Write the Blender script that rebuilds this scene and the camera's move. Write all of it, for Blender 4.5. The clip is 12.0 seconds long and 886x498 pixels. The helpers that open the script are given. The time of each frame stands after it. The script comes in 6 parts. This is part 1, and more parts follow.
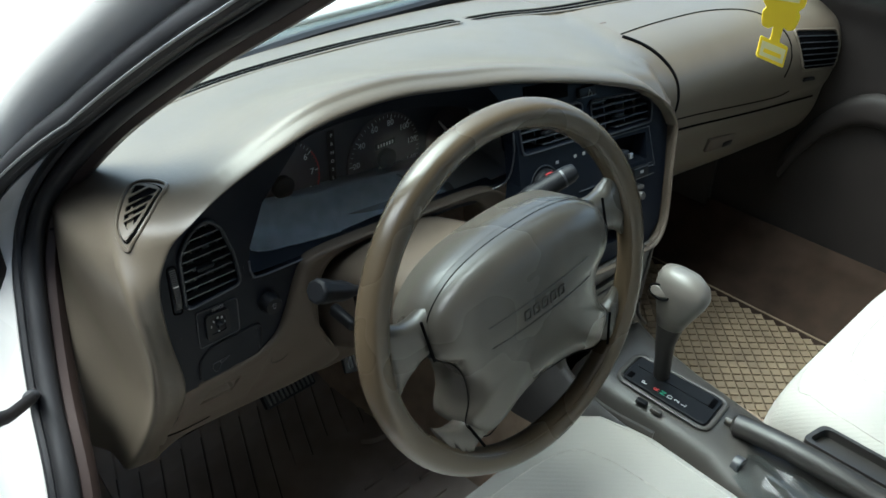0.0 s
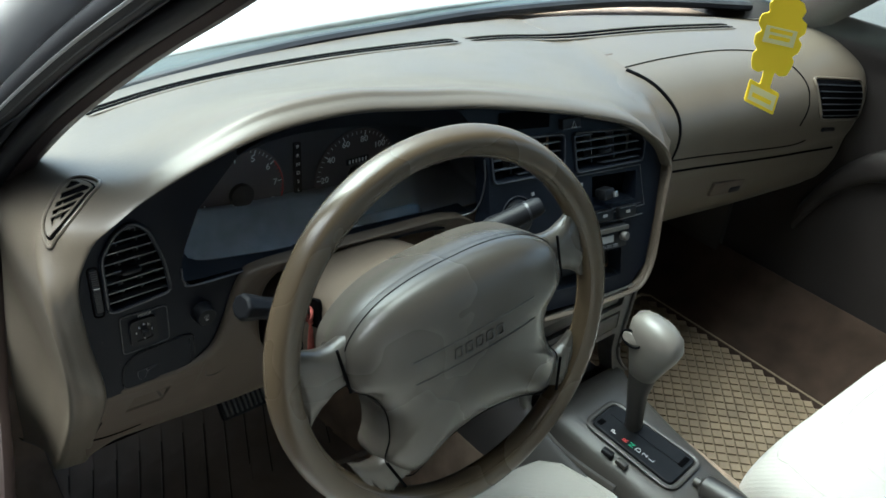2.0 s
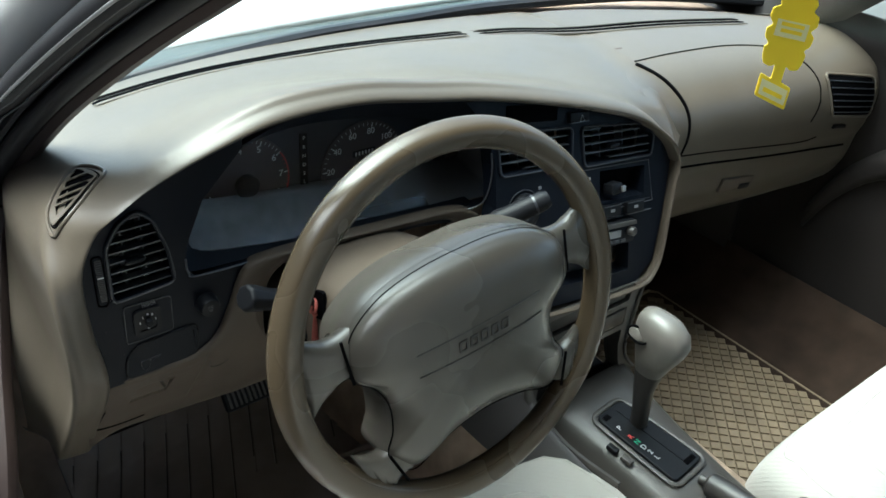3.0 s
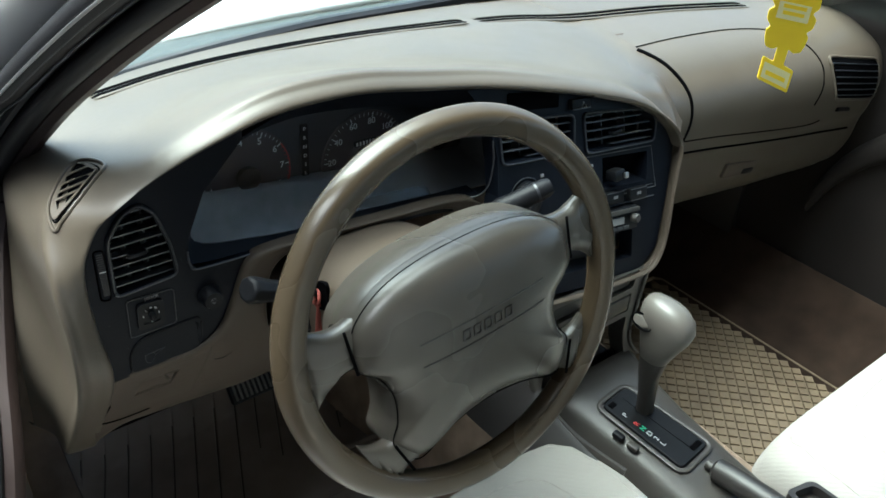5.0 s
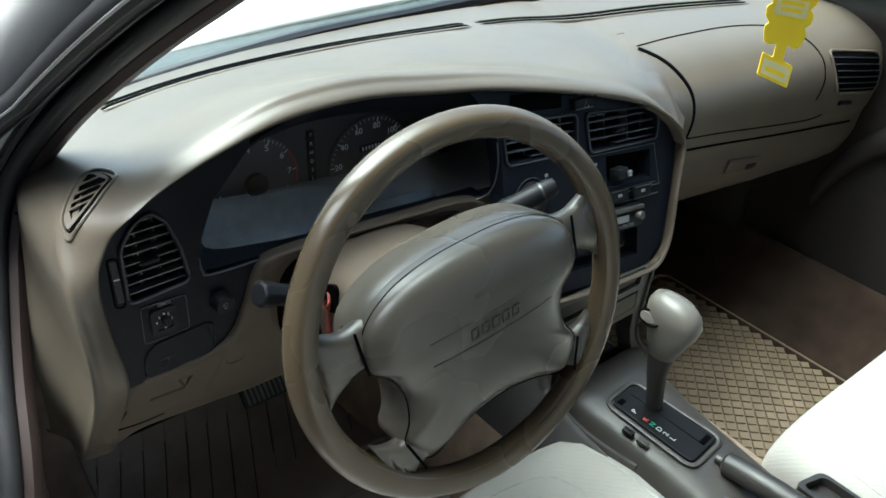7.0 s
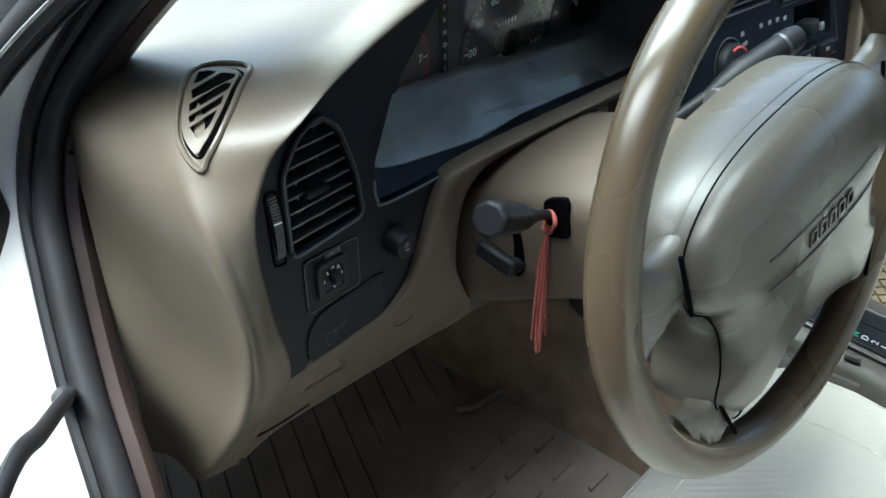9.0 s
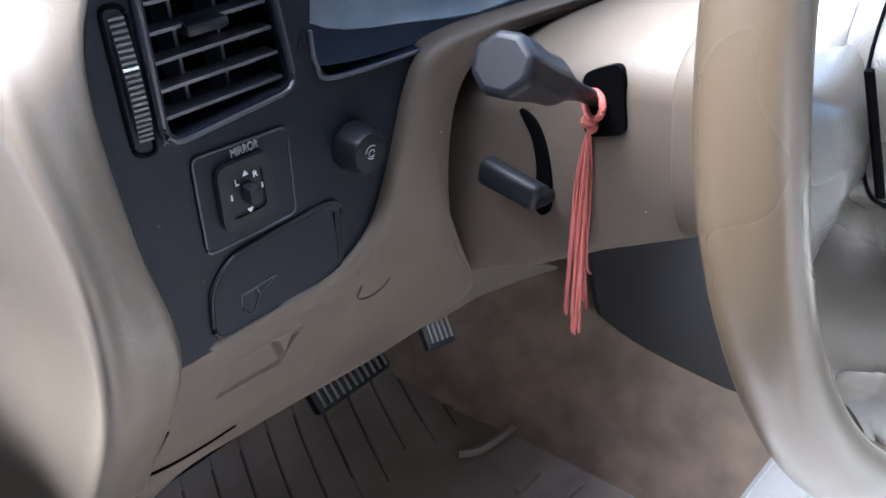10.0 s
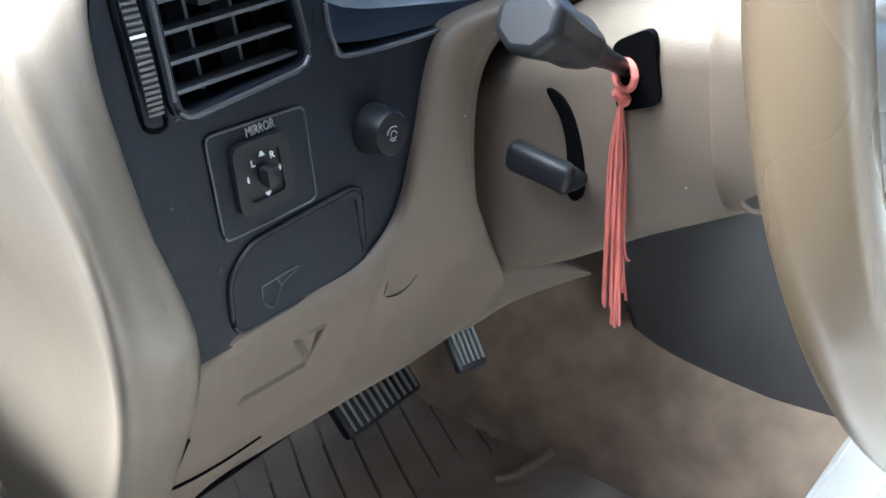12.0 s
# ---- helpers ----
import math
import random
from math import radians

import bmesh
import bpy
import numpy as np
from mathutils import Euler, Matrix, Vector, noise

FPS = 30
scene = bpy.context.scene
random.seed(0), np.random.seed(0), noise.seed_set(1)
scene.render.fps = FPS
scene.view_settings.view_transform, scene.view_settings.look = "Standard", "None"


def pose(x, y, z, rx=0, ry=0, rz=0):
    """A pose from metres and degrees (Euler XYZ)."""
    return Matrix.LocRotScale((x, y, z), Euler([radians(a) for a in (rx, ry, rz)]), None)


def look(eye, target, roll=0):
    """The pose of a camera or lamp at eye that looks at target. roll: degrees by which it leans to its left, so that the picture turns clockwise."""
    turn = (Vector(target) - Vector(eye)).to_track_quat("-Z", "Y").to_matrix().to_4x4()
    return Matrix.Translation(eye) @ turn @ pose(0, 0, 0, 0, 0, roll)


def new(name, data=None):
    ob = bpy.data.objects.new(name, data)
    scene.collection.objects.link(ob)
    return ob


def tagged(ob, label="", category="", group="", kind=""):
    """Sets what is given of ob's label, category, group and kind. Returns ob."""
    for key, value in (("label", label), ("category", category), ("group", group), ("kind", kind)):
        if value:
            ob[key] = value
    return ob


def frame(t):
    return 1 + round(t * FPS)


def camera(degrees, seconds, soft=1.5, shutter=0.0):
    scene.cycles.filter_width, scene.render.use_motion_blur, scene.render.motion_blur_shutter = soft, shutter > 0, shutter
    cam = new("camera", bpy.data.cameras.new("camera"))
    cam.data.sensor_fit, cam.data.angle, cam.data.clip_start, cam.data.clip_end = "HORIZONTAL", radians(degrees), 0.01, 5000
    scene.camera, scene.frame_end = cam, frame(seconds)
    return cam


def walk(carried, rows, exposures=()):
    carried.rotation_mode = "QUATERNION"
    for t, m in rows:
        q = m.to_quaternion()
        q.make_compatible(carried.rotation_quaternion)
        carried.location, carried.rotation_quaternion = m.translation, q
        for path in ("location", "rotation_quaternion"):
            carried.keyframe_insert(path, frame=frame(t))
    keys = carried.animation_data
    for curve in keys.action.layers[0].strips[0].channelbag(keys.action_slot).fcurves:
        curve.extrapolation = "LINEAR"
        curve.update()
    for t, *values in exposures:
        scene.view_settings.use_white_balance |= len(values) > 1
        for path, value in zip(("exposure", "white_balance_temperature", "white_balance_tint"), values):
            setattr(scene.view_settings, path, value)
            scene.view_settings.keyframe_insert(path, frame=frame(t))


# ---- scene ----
cam = camera(56.8, 12.0, soft=1.6)
PATH = [
    (0.0, -0.5325, -0.4282, 1.4260, 56.20, -1.36, -43.67),
    (0.5, -0.4698, -0.4416, 1.4292, 57.14, -1.54, -42.32),
    (1.0, -0.4566, -0.4526, 1.4265, 57.73, -2.20, -40.88),
    (1.5, -0.4396, -0.4630, 1.4168, 57.55, -3.42, -39.49),
    (2.0, -0.4289, -0.4659, 1.4158, 57.25, -4.03, -38.34),
    (2.5, -0.4259, -0.4651, 1.4131, 57.06, -4.28, -37.65),
    (4.5, -0.4239, -0.4645, 1.4062, 56.44, -3.72, -37.77),
    (5.0, -0.4226, -0.4647, 1.4075, 56.25, -3.35, -37.82),
    (5.5, -0.4239, -0.4653, 1.4098, 56.27, -2.83, -37.80),
    (6.0, -0.4261, -0.4689, 1.4102, 56.29, -2.44, -37.86),
    (6.5, -0.4286, -0.4719, 1.4125, 56.46, -2.24, -38.09),
    (6.7, -0.4291, -0.4734, 1.4125, 56.58, -2.17, -38.16),
    (8.3, -0.4577, -0.3799, 1.3950, 52.42, -0.87, -39.88),
    (8.5, -0.4837, -0.3133, 1.3736, 51.61, -0.76, -41.68),
    (9.0, -0.4930, -0.1618, 1.2496, 52.07, 0.84, -45.89),
    (9.5, -0.4181, -0.0770, 1.1167, 54.80, 0.93, -47.19),
    (10.0, -0.3972, -0.0695, 1.0498, 56.84, 2.19, -47.24),
    (10.5, -0.3977, -0.0633, 1.0161, 58.04, 4.09, -46.99),
    (11.0, -0.3991, -0.0563, 0.9924, 59.58, 5.03, -47.04),
    (11.5, -0.3985, -0.0584, 0.9768, 60.00, 5.21, -47.30),
    (12.0, -0.3966, -0.0645, 1.0162, 59.87, 4.94, -46.79),
]
EXPOSURES = [(0.0, 2.05, 5650, -4), (2.7, 2.15, 5700, -4), (6.7, 2.22, 5750, -3), (8.3, 2.2, 5700, -2), (9.0, 2.65, 5600, -4), (9.5, 3.2, 5300, -1), (10.0, 4.05, 5300, 12), (10.5, 4.35, 5500, 13), (11.0, 4.35, 5650, 13), (11.6, 4.45, 5700, 10), (12.0, 4.5, 5350, 3)]
walk(cam, [(t, pose(x, y, z, rx, ry, rz)) for t, x, y, z, rx, ry, rz in PATH], EXPOSURES)

# ---- light ----
world = bpy.data.worlds.new("sky")
scene.world = world
world.use_nodes = True
SUN_UP, SUN_ROUND = 65.0, -32.0
sky = world.node_tree.nodes.new("ShaderNodeTexSky")
sky.sky_type, sky.sun_disc = "NISHITA", False
sky.sun_elevation, sky.sun_rotation = radians(SUN_UP), radians(SUN_ROUND)
sky.air_density, sky.dust_density, sky.ozone_density = 0.6, 5.0, 0.4
back = world.node_tree.nodes["Background"]
back.inputs["Strength"].default_value = 0.15
world.node_tree.links.new(sky.outputs["Color"], back.inputs["Color"])
sun = new("sun", bpy.data.lights.new("sun", "SUN"))
sun.data.energy, sun.data.angle, sun.data.color = 2.0, radians(60), (1.0, 0.97, 0.92)
aim = Vector((math.sin(radians(SUN_ROUND)) * math.cos(radians(SUN_UP)), math.cos(radians(SUN_ROUND)) * math.cos(radians(SUN_UP)), math.sin(radians(SUN_UP))))
sun.matrix_world = look(aim * 30, (0, 0, 0))

# ---- materials ----
def material(name, colour, rough=0.5, metal=0.0, spots=0.12, scale=60.0, bump=0.1, grain=900.0, wear=0.0, wear_colour=(0.5, 0.45, 0.38), coat=0.0, sheen=0.0, bump_size=0.0006, spec=0.5, specks=0.0, crease=0.0):
    m = bpy.data.materials.new(name)
    m.use_nodes = True
    n, l = m.node_tree.nodes, m.node_tree.links
    b = n["Principled BSDF"]
    b.inputs["Roughness"].default_value, b.inputs["Metallic"].default_value = rough, metal
    b.inputs["Coat Weight"].default_value = coat
    b.inputs["Specular IOR Level"].default_value = spec
    b.inputs["Sheen Weight"].default_value = sheen
    co = n.new("ShaderNodeTexCoord")
    big = n.new("ShaderNodeTexNoise")
    big.inputs["Scale"].default_value, big.inputs["Detail"].default_value = scale * 0.25, 2.5
    l.new(co.outputs["Object"], big.inputs["Vector"])
    fine = n.new("ShaderNodeTexNoise")
    fine.inputs["Scale"].default_value, fine.inputs["Detail"].default_value = grain, 3.0
    l.new(co.outputs["Object"], fine.inputs["Vector"])
    ramp = n.new("ShaderNodeValToRGB")
    c = Vector(colour)
    ramp.color_ramp.elements[0].position, ramp.color_ramp.elements[1].position = 0.15, 0.85
    ramp.color_ramp.elements[0].color = (*(c * (1 - 1.6 * spots)), 1)
    ramp.color_ramp.elements[1].color = (*(c * (1 + 1.6 * spots)), 1)
    l.new(big.outputs["Fac"], ramp.inputs["Fac"])
    out = ramp.outputs["Color"]
    if wear:
        mark = n.new("ShaderNodeTexNoise")
        mark.inputs["Scale"].default_value, mark.inputs["Detail"].default_value, mark.inputs["Roughness"].default_value = scale * 1.6, 9.0, 0.75
        l.new(co.outputs["Object"], mark.inputs["Vector"])
        cut = n.new("ShaderNodeMapRange")
        cut.inputs["From Min"].default_value, cut.inputs["From Max"].default_value = 0.62, 0.72
        cut.inputs["To Max"].default_value = wear
        l.new(mark.outputs["Fac"], cut.inputs["Value"])
        mix = n.new("ShaderNodeMix")
        mix.data_type = "RGBA"
        mix.inputs["B"].default_value = (*wear_colour, 1)
        l.new(cut.outputs["Result"], mix.inputs["Factor"])
        l.new(out, mix.inputs["A"])
        out = mix.outputs["Result"]
    if specks:
        dust_and_sheen = n.new("ShaderNodeTexVoronoi")
        dust_and_sheen.inputs["Scale"].default_value = 42.0
        l.new(co.outputs["Object"], dust_and_sheen.inputs["Vector"])
        dot = n.new("ShaderNodeMapRange")
        dot.inputs["From Min"].default_value, dot.inputs["From Max"].default_value = 0.012, 0.035
        dot.inputs["To Min"].default_value, dot.inputs["To Max"].default_value = specks, 0.0
        l.new(dust_and_sheen.outputs["Distance"], dot.inputs["Value"])
        fleck = n.new("ShaderNodeMix")
        fleck.data_type = "RGBA"
        fleck.inputs["B"].default_value = (0.6, 0.57, 0.52, 1)
        l.new(dot.outputs["Result"], fleck.inputs["Factor"])
        l.new(out, fleck.inputs["A"])
        out = fleck.outputs["Result"]
    l.new(out, b.inputs["Base Color"])
    rr = n.new("ShaderNodeMapRange")
    rr.inputs["To Min"].default_value, rr.inputs["To Max"].default_value = max(0.03, rough - 0.1), min(1, rough + 0.1)
    l.new(big.outputs["Fac"], rr.inputs["Value"])
    l.new(rr.outputs["Result"], b.inputs["Roughness"])
    if bump:
        bp = n.new("ShaderNodeBump")
        bp.inputs["Strength"].default_value, bp.inputs["Distance"].default_value = bump, bump_size
        l.new(fine.outputs["Fac"], bp.inputs["Height"])
        l.new(bp.outputs["Normal"], b.inputs["Normal"])
        if crease:
            fold = n.new("ShaderNodeTexNoise")
            fold.inputs["Scale"].default_value, fold.inputs["Detail"].default_value, fold.inputs["Roughness"].default_value, fold.inputs["Distortion"].default_value = 150.0, 5.0, 0.6, 0.6
            l.new(co.outputs["Object"], fold.inputs["Vector"])
            b2 = n.new("ShaderNodeBump")
            b2.inputs["Strength"].default_value, b2.inputs["Distance"].default_value = crease, 0.0022
            l.new(fold.outputs["Fac"], b2.inputs["Height"])
            l.new(bp.outputs["Normal"], b2.inputs["Normal"])
            l.new(b2.outputs["Normal"], b.inputs["Normal"])
    return m


def glass(name, tint=(0.95, 0.98, 0.97), rough=0.02, gloss=0.08):
    """A thin pane: clear straight through, with a mirror gloss that grows at grazing angles."""
    m = bpy.data.materials.new(name)
    m.use_nodes = True
    n, l = m.node_tree.nodes, m.node_tree.links
    n.remove(n["Principled BSDF"])
    mix, clear, shine, facing, power, scale = (n.new(k) for k in ("ShaderNodeMixShader", "ShaderNodeBsdfTransparent", "ShaderNodeBsdfGlossy", "ShaderNodeLayerWeight", "ShaderNodeMath", "ShaderNodeMapRange"))
    clear.inputs["Color"].default_value = (*tint, 1)
    shine.inputs["Roughness"].default_value = rough
    facing.inputs["Blend"].default_value = 0.5
    power.operation = "POWER"
    power.inputs[1].default_value = 5.0
    scale.inputs["To Min"].default_value = gloss
    l.new(facing.outputs["Facing"], power.inputs[0])
    l.new(power.outputs["Value"], scale.inputs["Value"])
    l.new(scale.outputs["Result"], mix.inputs["Fac"])
    l.new(clear.outputs["BSDF"], mix.inputs[1])
    l.new(shine.outputs["BSDF"], mix.inputs[2])
    l.new(mix.outputs["Shader"], n["Material Output"].inputs["Surface"])
    return m


BEIGE = material("beige dash vinyl", (0.095, 0.080, 0.060), 0.36, spec=0.42, crease=0.07, spots=0.08, scale=40, bump=0.12, grain=700)
TAUPE = material("taupe plastic", (0.084, 0.067, 0.051), 0.48, spec=0.25, spots=0.06, scale=40, bump=0.25, grain=1300, wear=0.08, wear_colour=(0.12, 0.098, 0.078), specks=0.8)
BROWN = material("brown pillar trim", (0.040, 0.025, 0.021), 0.55, spots=0.08, bump=0.25, grain=1500)
BLUEBLACK = material("blue black bezel plastic", (0.0062, 0.0080, 0.0125), 0.42, spec=0.11, spots=0.12, scale=50, bump=0.35, grain=1500, wear=0.2, wear_colour=(0.012, 0.013, 0.015), specks=0.08)
BLACK = material("black plastic", (0.009, 0.0095, 0.011), 0.45, spec=0.15, spots=0.15, bump=0.04)
EDGE = material("dark grey edge", (0.026, 0.028, 0.033), 0.35, spots=0.2, bump=0.1)
# near-black for joints; in openings it puts the depth shade into the colour
HOLLOW = material("shade-dark hollow", (0.002, 0.002, 0.0024), 0.9, spec=0.02, spots=0.1, bump=0.0)
SLAT = material("grey vent slat plastic", (0.055, 0.058, 0.064), 0.33, spots=0.08, bump=0.1)
LEATHER = material("worn taupe wheel leather", (0.066, 0.050, 0.031), 0.27, spec=0.5, spots=0.02, scale=30, bump=0.06, grain=900)
PAD = material("grey brown wheel pad", (0.066, 0.060, 0.050), 0.28, spots=0.05, scale=30, bump=0.25, grain=1100, spec=0.5)
GREY = material("grey console plastic", (0.054, 0.050, 0.045), 0.42, spots=0.06, bump=0.25, grain=1500, wear=0.15, wear_colour=(0.16, 0.15, 0.13))
GREYDARK = material("dark grey console side", (0.085, 0.084, 0.086), 0.38, spots=0.08, bump=0.2)
CARPET = material("brown carpet", (0.44, 0.335, 0.25), 0.95, spots=0.25, scale=90, bump=1.0, grain=1200, wear=0.4, wear_colour=(0.28, 0.21, 0.15), bump_size=0.003)
GROOVESHADE = material("dark shade painted in the mat grooves", (0.07, 0.06, 0.052), 0.8, spots=0.3, bump=0.4)
RUBBER = material("brown grey rubber mat", (0.27, 0.23, 0.20), 0.6, spec=0.3, spots=0.2, scale=60, bump=0.3, wear=0.3, wear_colour=(0.12, 0.1, 0.08))
TANMAT = material("tan rubber mat", (0.165, 0.125, 0.08), 0.65, spots=0.2, scale=60, bump=0.4, wear=0.75, wear_colour=(0.055, 0.040, 0.028))
CLOTH = material("off white seat cover cloth", (0.39, 0.38, 0.345), 0.9, spots=0.05, scale=30, bump=0.6, grain=1300, sheen=0.2, bump_size=0.001)
ribs = CLOTH.node_tree
wave, ribbed = ribs.nodes.new("ShaderNodeTexWave"), ribs.nodes.new("ShaderNodeBump")
wave.inputs["Scale"].default_value, wave.inputs["Distortion"].default_value, wave.inputs["Detail"].default_value = 60.0, 1.5, 2.0
wave.bands_direction = "DIAGONAL"
ribbed.inputs["Strength"].default_value, ribbed.inputs["Distance"].default_value = 0.16, 0.0010
ribs.links.new(ribs.nodes["Texture Coordinate"].outputs["Object"], wave.inputs["Vector"])
ribs.links.new(wave.outputs["Fac"], ribbed.inputs["Height"])
ribs.links.new(ribs.nodes["Bump"].outputs["Normal"], ribbed.inputs["Normal"])
ribs.links.new(ribbed.outputs["Normal"], ribs.nodes["Principled BSDF"].inputs["Normal"])
STITCH = material("grey seam thread", (0.40, 0.385, 0.35), 0.9, spots=0.2, scale=300, bump=0.3)
PAINT = material("white car paint", (0.64, 0.635, 0.61), 0.25, spots=0.03, scale=20, bump=0.0, coat=0.5)
SEAL = material("black rubber seal", (0.018, 0.018, 0.02), 0.5, spots=0.2, bump=0.2)
YELLOW = material("yellow card", (0.95, 0.70, 0.015), 0.6, spots=0.03, bump=0.05)
CREAM = material("cream print", (0.85, 0.78, 0.42), 0.6, spots=0.03, bump=0.0)
RED = material("faded red yarn", (0.30, 0.075, 0.06), 0.9, spots=0.2, scale=200, bump=0.4)
REDPRINT = material("red print", (0.55, 0.06, 0.06), 0.5, bump=0.0)
GREENPRINT = material("green print", (0.05, 0.4, 0.22), 0.5, bump=0.0)
PRINT = material("pale print", (0.62, 0.63, 0.62), 0.5, spots=0.05, bump=0.0)
DIMPRINT = material("dim gauge print", (0.88, 0.88, 0.86), 0.5, spots=0.05, bump=0.0)
GAUGE = material("dark brown gauge face", (0.085, 0.070, 0.068), 0.6, spots=0.1, bump=0.05)
GAUGEPLATE = material("charcoal cluster plate", (0.038, 0.041, 0.050), 0.5, spots=0.1, bump=0.05)
# paler than a real housing, so its hidden walls bounce light onto the dials
BOUNCEGREY = material("pale grey housing for light bounce", (0.30, 0.30, 0.31), 0.6, spots=0.1, bump=0.05)
NEEDLE = material("orange white needle", (0.88, 0.80, 0.70), 0.5, bump=0.0)
KNOB = material("grey selector knob", (0.12, 0.113, 0.10), 0.38, spots=0.05, bump=0.15, wear=0.2, wear_colour=(0.36, 0.34, 0.30))
SHAFT = material("dark grey lever shaft", (0.026, 0.024, 0.022), 0.4, spots=0.1, bump=0.2)
BUTTONMARK = material("worn grey button print", (0.22, 0.22, 0.22), 0.5, bump=0.0)
COWL = material("grey green cowl plastic", (0.04, 0.054, 0.053), 0.45, spots=0.15, bump=0.2)
STEEL = material("dull steel", (0.45, 0.45, 0.45), 0.35, metal=0.9, bump=0.1)
GROUND = material("worn concrete ground", (0.08, 0.077, 0.073), 0.9, spots=0.2, scale=3, bump=0.5, grain=60, bump_size=0.01)
BLOCKER = material("brown surface of unseen blockers", (0.10, 0.083, 0.072), 0.9, spots=0.15, scale=4, bump=0.5, grain=40, bump_size=0.01)
HEADLINER = material("beige headliner", (0.42, 0.38, 0.32), 0.9, spots=0.05, bump=0.4)
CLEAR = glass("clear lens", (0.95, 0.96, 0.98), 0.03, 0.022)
# dusty band on the lower lens; its blue-grey also paints a bright reflection
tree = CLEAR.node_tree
spot, split, level, cloud, mask, dust_and_sheen, blend = (tree.nodes.new(k) for k in ("ShaderNodeTexCoord", "ShaderNodeSeparateXYZ", "ShaderNodeMath", "ShaderNodeTexNoise", "ShaderNodeMapRange", "ShaderNodeBsdfDiffuse", "ShaderNodeMixShader"))
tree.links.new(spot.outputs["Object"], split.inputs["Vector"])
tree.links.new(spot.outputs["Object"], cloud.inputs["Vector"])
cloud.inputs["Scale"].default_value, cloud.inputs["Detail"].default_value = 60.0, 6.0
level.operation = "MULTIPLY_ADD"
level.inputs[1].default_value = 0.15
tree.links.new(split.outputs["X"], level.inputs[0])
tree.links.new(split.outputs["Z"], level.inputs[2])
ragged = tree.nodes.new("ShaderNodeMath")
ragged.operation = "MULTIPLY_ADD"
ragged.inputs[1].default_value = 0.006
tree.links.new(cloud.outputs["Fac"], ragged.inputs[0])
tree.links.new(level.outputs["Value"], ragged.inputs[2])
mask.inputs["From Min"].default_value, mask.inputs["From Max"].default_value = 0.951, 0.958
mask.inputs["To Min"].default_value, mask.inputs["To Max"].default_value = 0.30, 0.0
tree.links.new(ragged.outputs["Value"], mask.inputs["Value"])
dust_and_sheen.inputs["Color"].default_value = (0.52, 0.64, 0.73, 1)
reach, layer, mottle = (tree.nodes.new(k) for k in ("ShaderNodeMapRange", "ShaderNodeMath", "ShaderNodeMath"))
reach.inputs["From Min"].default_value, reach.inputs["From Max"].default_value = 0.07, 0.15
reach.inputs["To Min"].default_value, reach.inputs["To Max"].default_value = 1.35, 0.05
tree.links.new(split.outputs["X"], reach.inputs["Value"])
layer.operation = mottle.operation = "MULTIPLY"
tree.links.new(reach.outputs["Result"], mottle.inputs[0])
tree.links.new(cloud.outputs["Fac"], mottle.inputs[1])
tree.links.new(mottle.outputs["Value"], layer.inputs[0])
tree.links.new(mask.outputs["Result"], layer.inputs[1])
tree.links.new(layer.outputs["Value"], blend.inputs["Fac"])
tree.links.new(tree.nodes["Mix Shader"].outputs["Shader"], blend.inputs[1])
tree.links.new(dust_and_sheen.outputs["BSDF"], blend.inputs[2])
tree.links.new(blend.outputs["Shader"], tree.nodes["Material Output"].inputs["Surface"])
WINDGLASS = glass("windscreen glass", (0.86, 0.95, 0.92), 0.01, 0.04)
BOTTLE = glass("clear plastic bottle", (0.80, 0.84, 0.85), 0.25, 0.06)
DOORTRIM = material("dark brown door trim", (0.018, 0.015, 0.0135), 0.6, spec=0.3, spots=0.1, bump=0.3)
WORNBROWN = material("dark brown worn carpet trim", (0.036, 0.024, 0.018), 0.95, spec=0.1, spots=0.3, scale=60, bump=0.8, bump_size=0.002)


# ---- tools ----
from mathutils.bvhtree import BVHTree


def place(ob, parent):
    ob.parent = parent
    ob.matrix_parent_inverse = Matrix.Translation(-ORIGIN.get(parent.name, Vector((0, 0, 0))))
    return ob


ORIGIN = {}


def thing(name, at, label, category, group="", kind=""):
    ob = new(name)
    ob.location = at
    ob.empty_display_size = 0.05
    ORIGIN[ob.name] = Vector(at)
    return tagged(ob, label, category, group, kind)


def part(name, bm, mat, parent=None, label="", smooth=True, bevel=0.0, thick=0.0, auto=40):
    me = bpy.data.meshes.new(name)
    bmesh.ops.recalc_face_normals(bm, faces=bm.faces)
    bm.to_mesh(me)
    bm.free()
    me.materials.append(mat)
    for p in me.polygons:
        p.use_smooth = smooth
    if smooth:
        me.set_sharp_from_angle(angle=radians(auto))
    ob = new(name, me)
    if thick:
        s = ob.modifiers.new("thickness", "SOLIDIFY")
        s.thickness, s.offset = thick, -1.0
    if bevel:
        b = ob.modifiers.new("edge", "BEVEL")
        b.width, b.segments, b.limit_method, b.angle_limit = bevel, 2, "ANGLE", radians(35)
    if parent is not None:
        place(ob, parent)
    if label:
        tagged(ob, label)
    return ob


def curve(pts, n=6, closed=False):
    """A smooth line through pts (Catmull-Rom), n steps a span."""
    p = [np.array(q, float) for q in pts]
    k, out = len(p), []
    for i in range(k if closed else k - 1):
        a, b, c, d = (p[(i + j) % k] if closed else p[min(max(i + j, 0), k - 1)] for j in (-1, 0, 1, 2))
        for s in range(n):
            t = s / n
            out.append(0.5 * (2 * b + (c - a) * t + (2 * a - 5 * b + 4 * c - d) * t * t + (3 * b - a - 3 * c + d) * t ** 3))
    if not closed:
        out.append(p[-1])
    return out


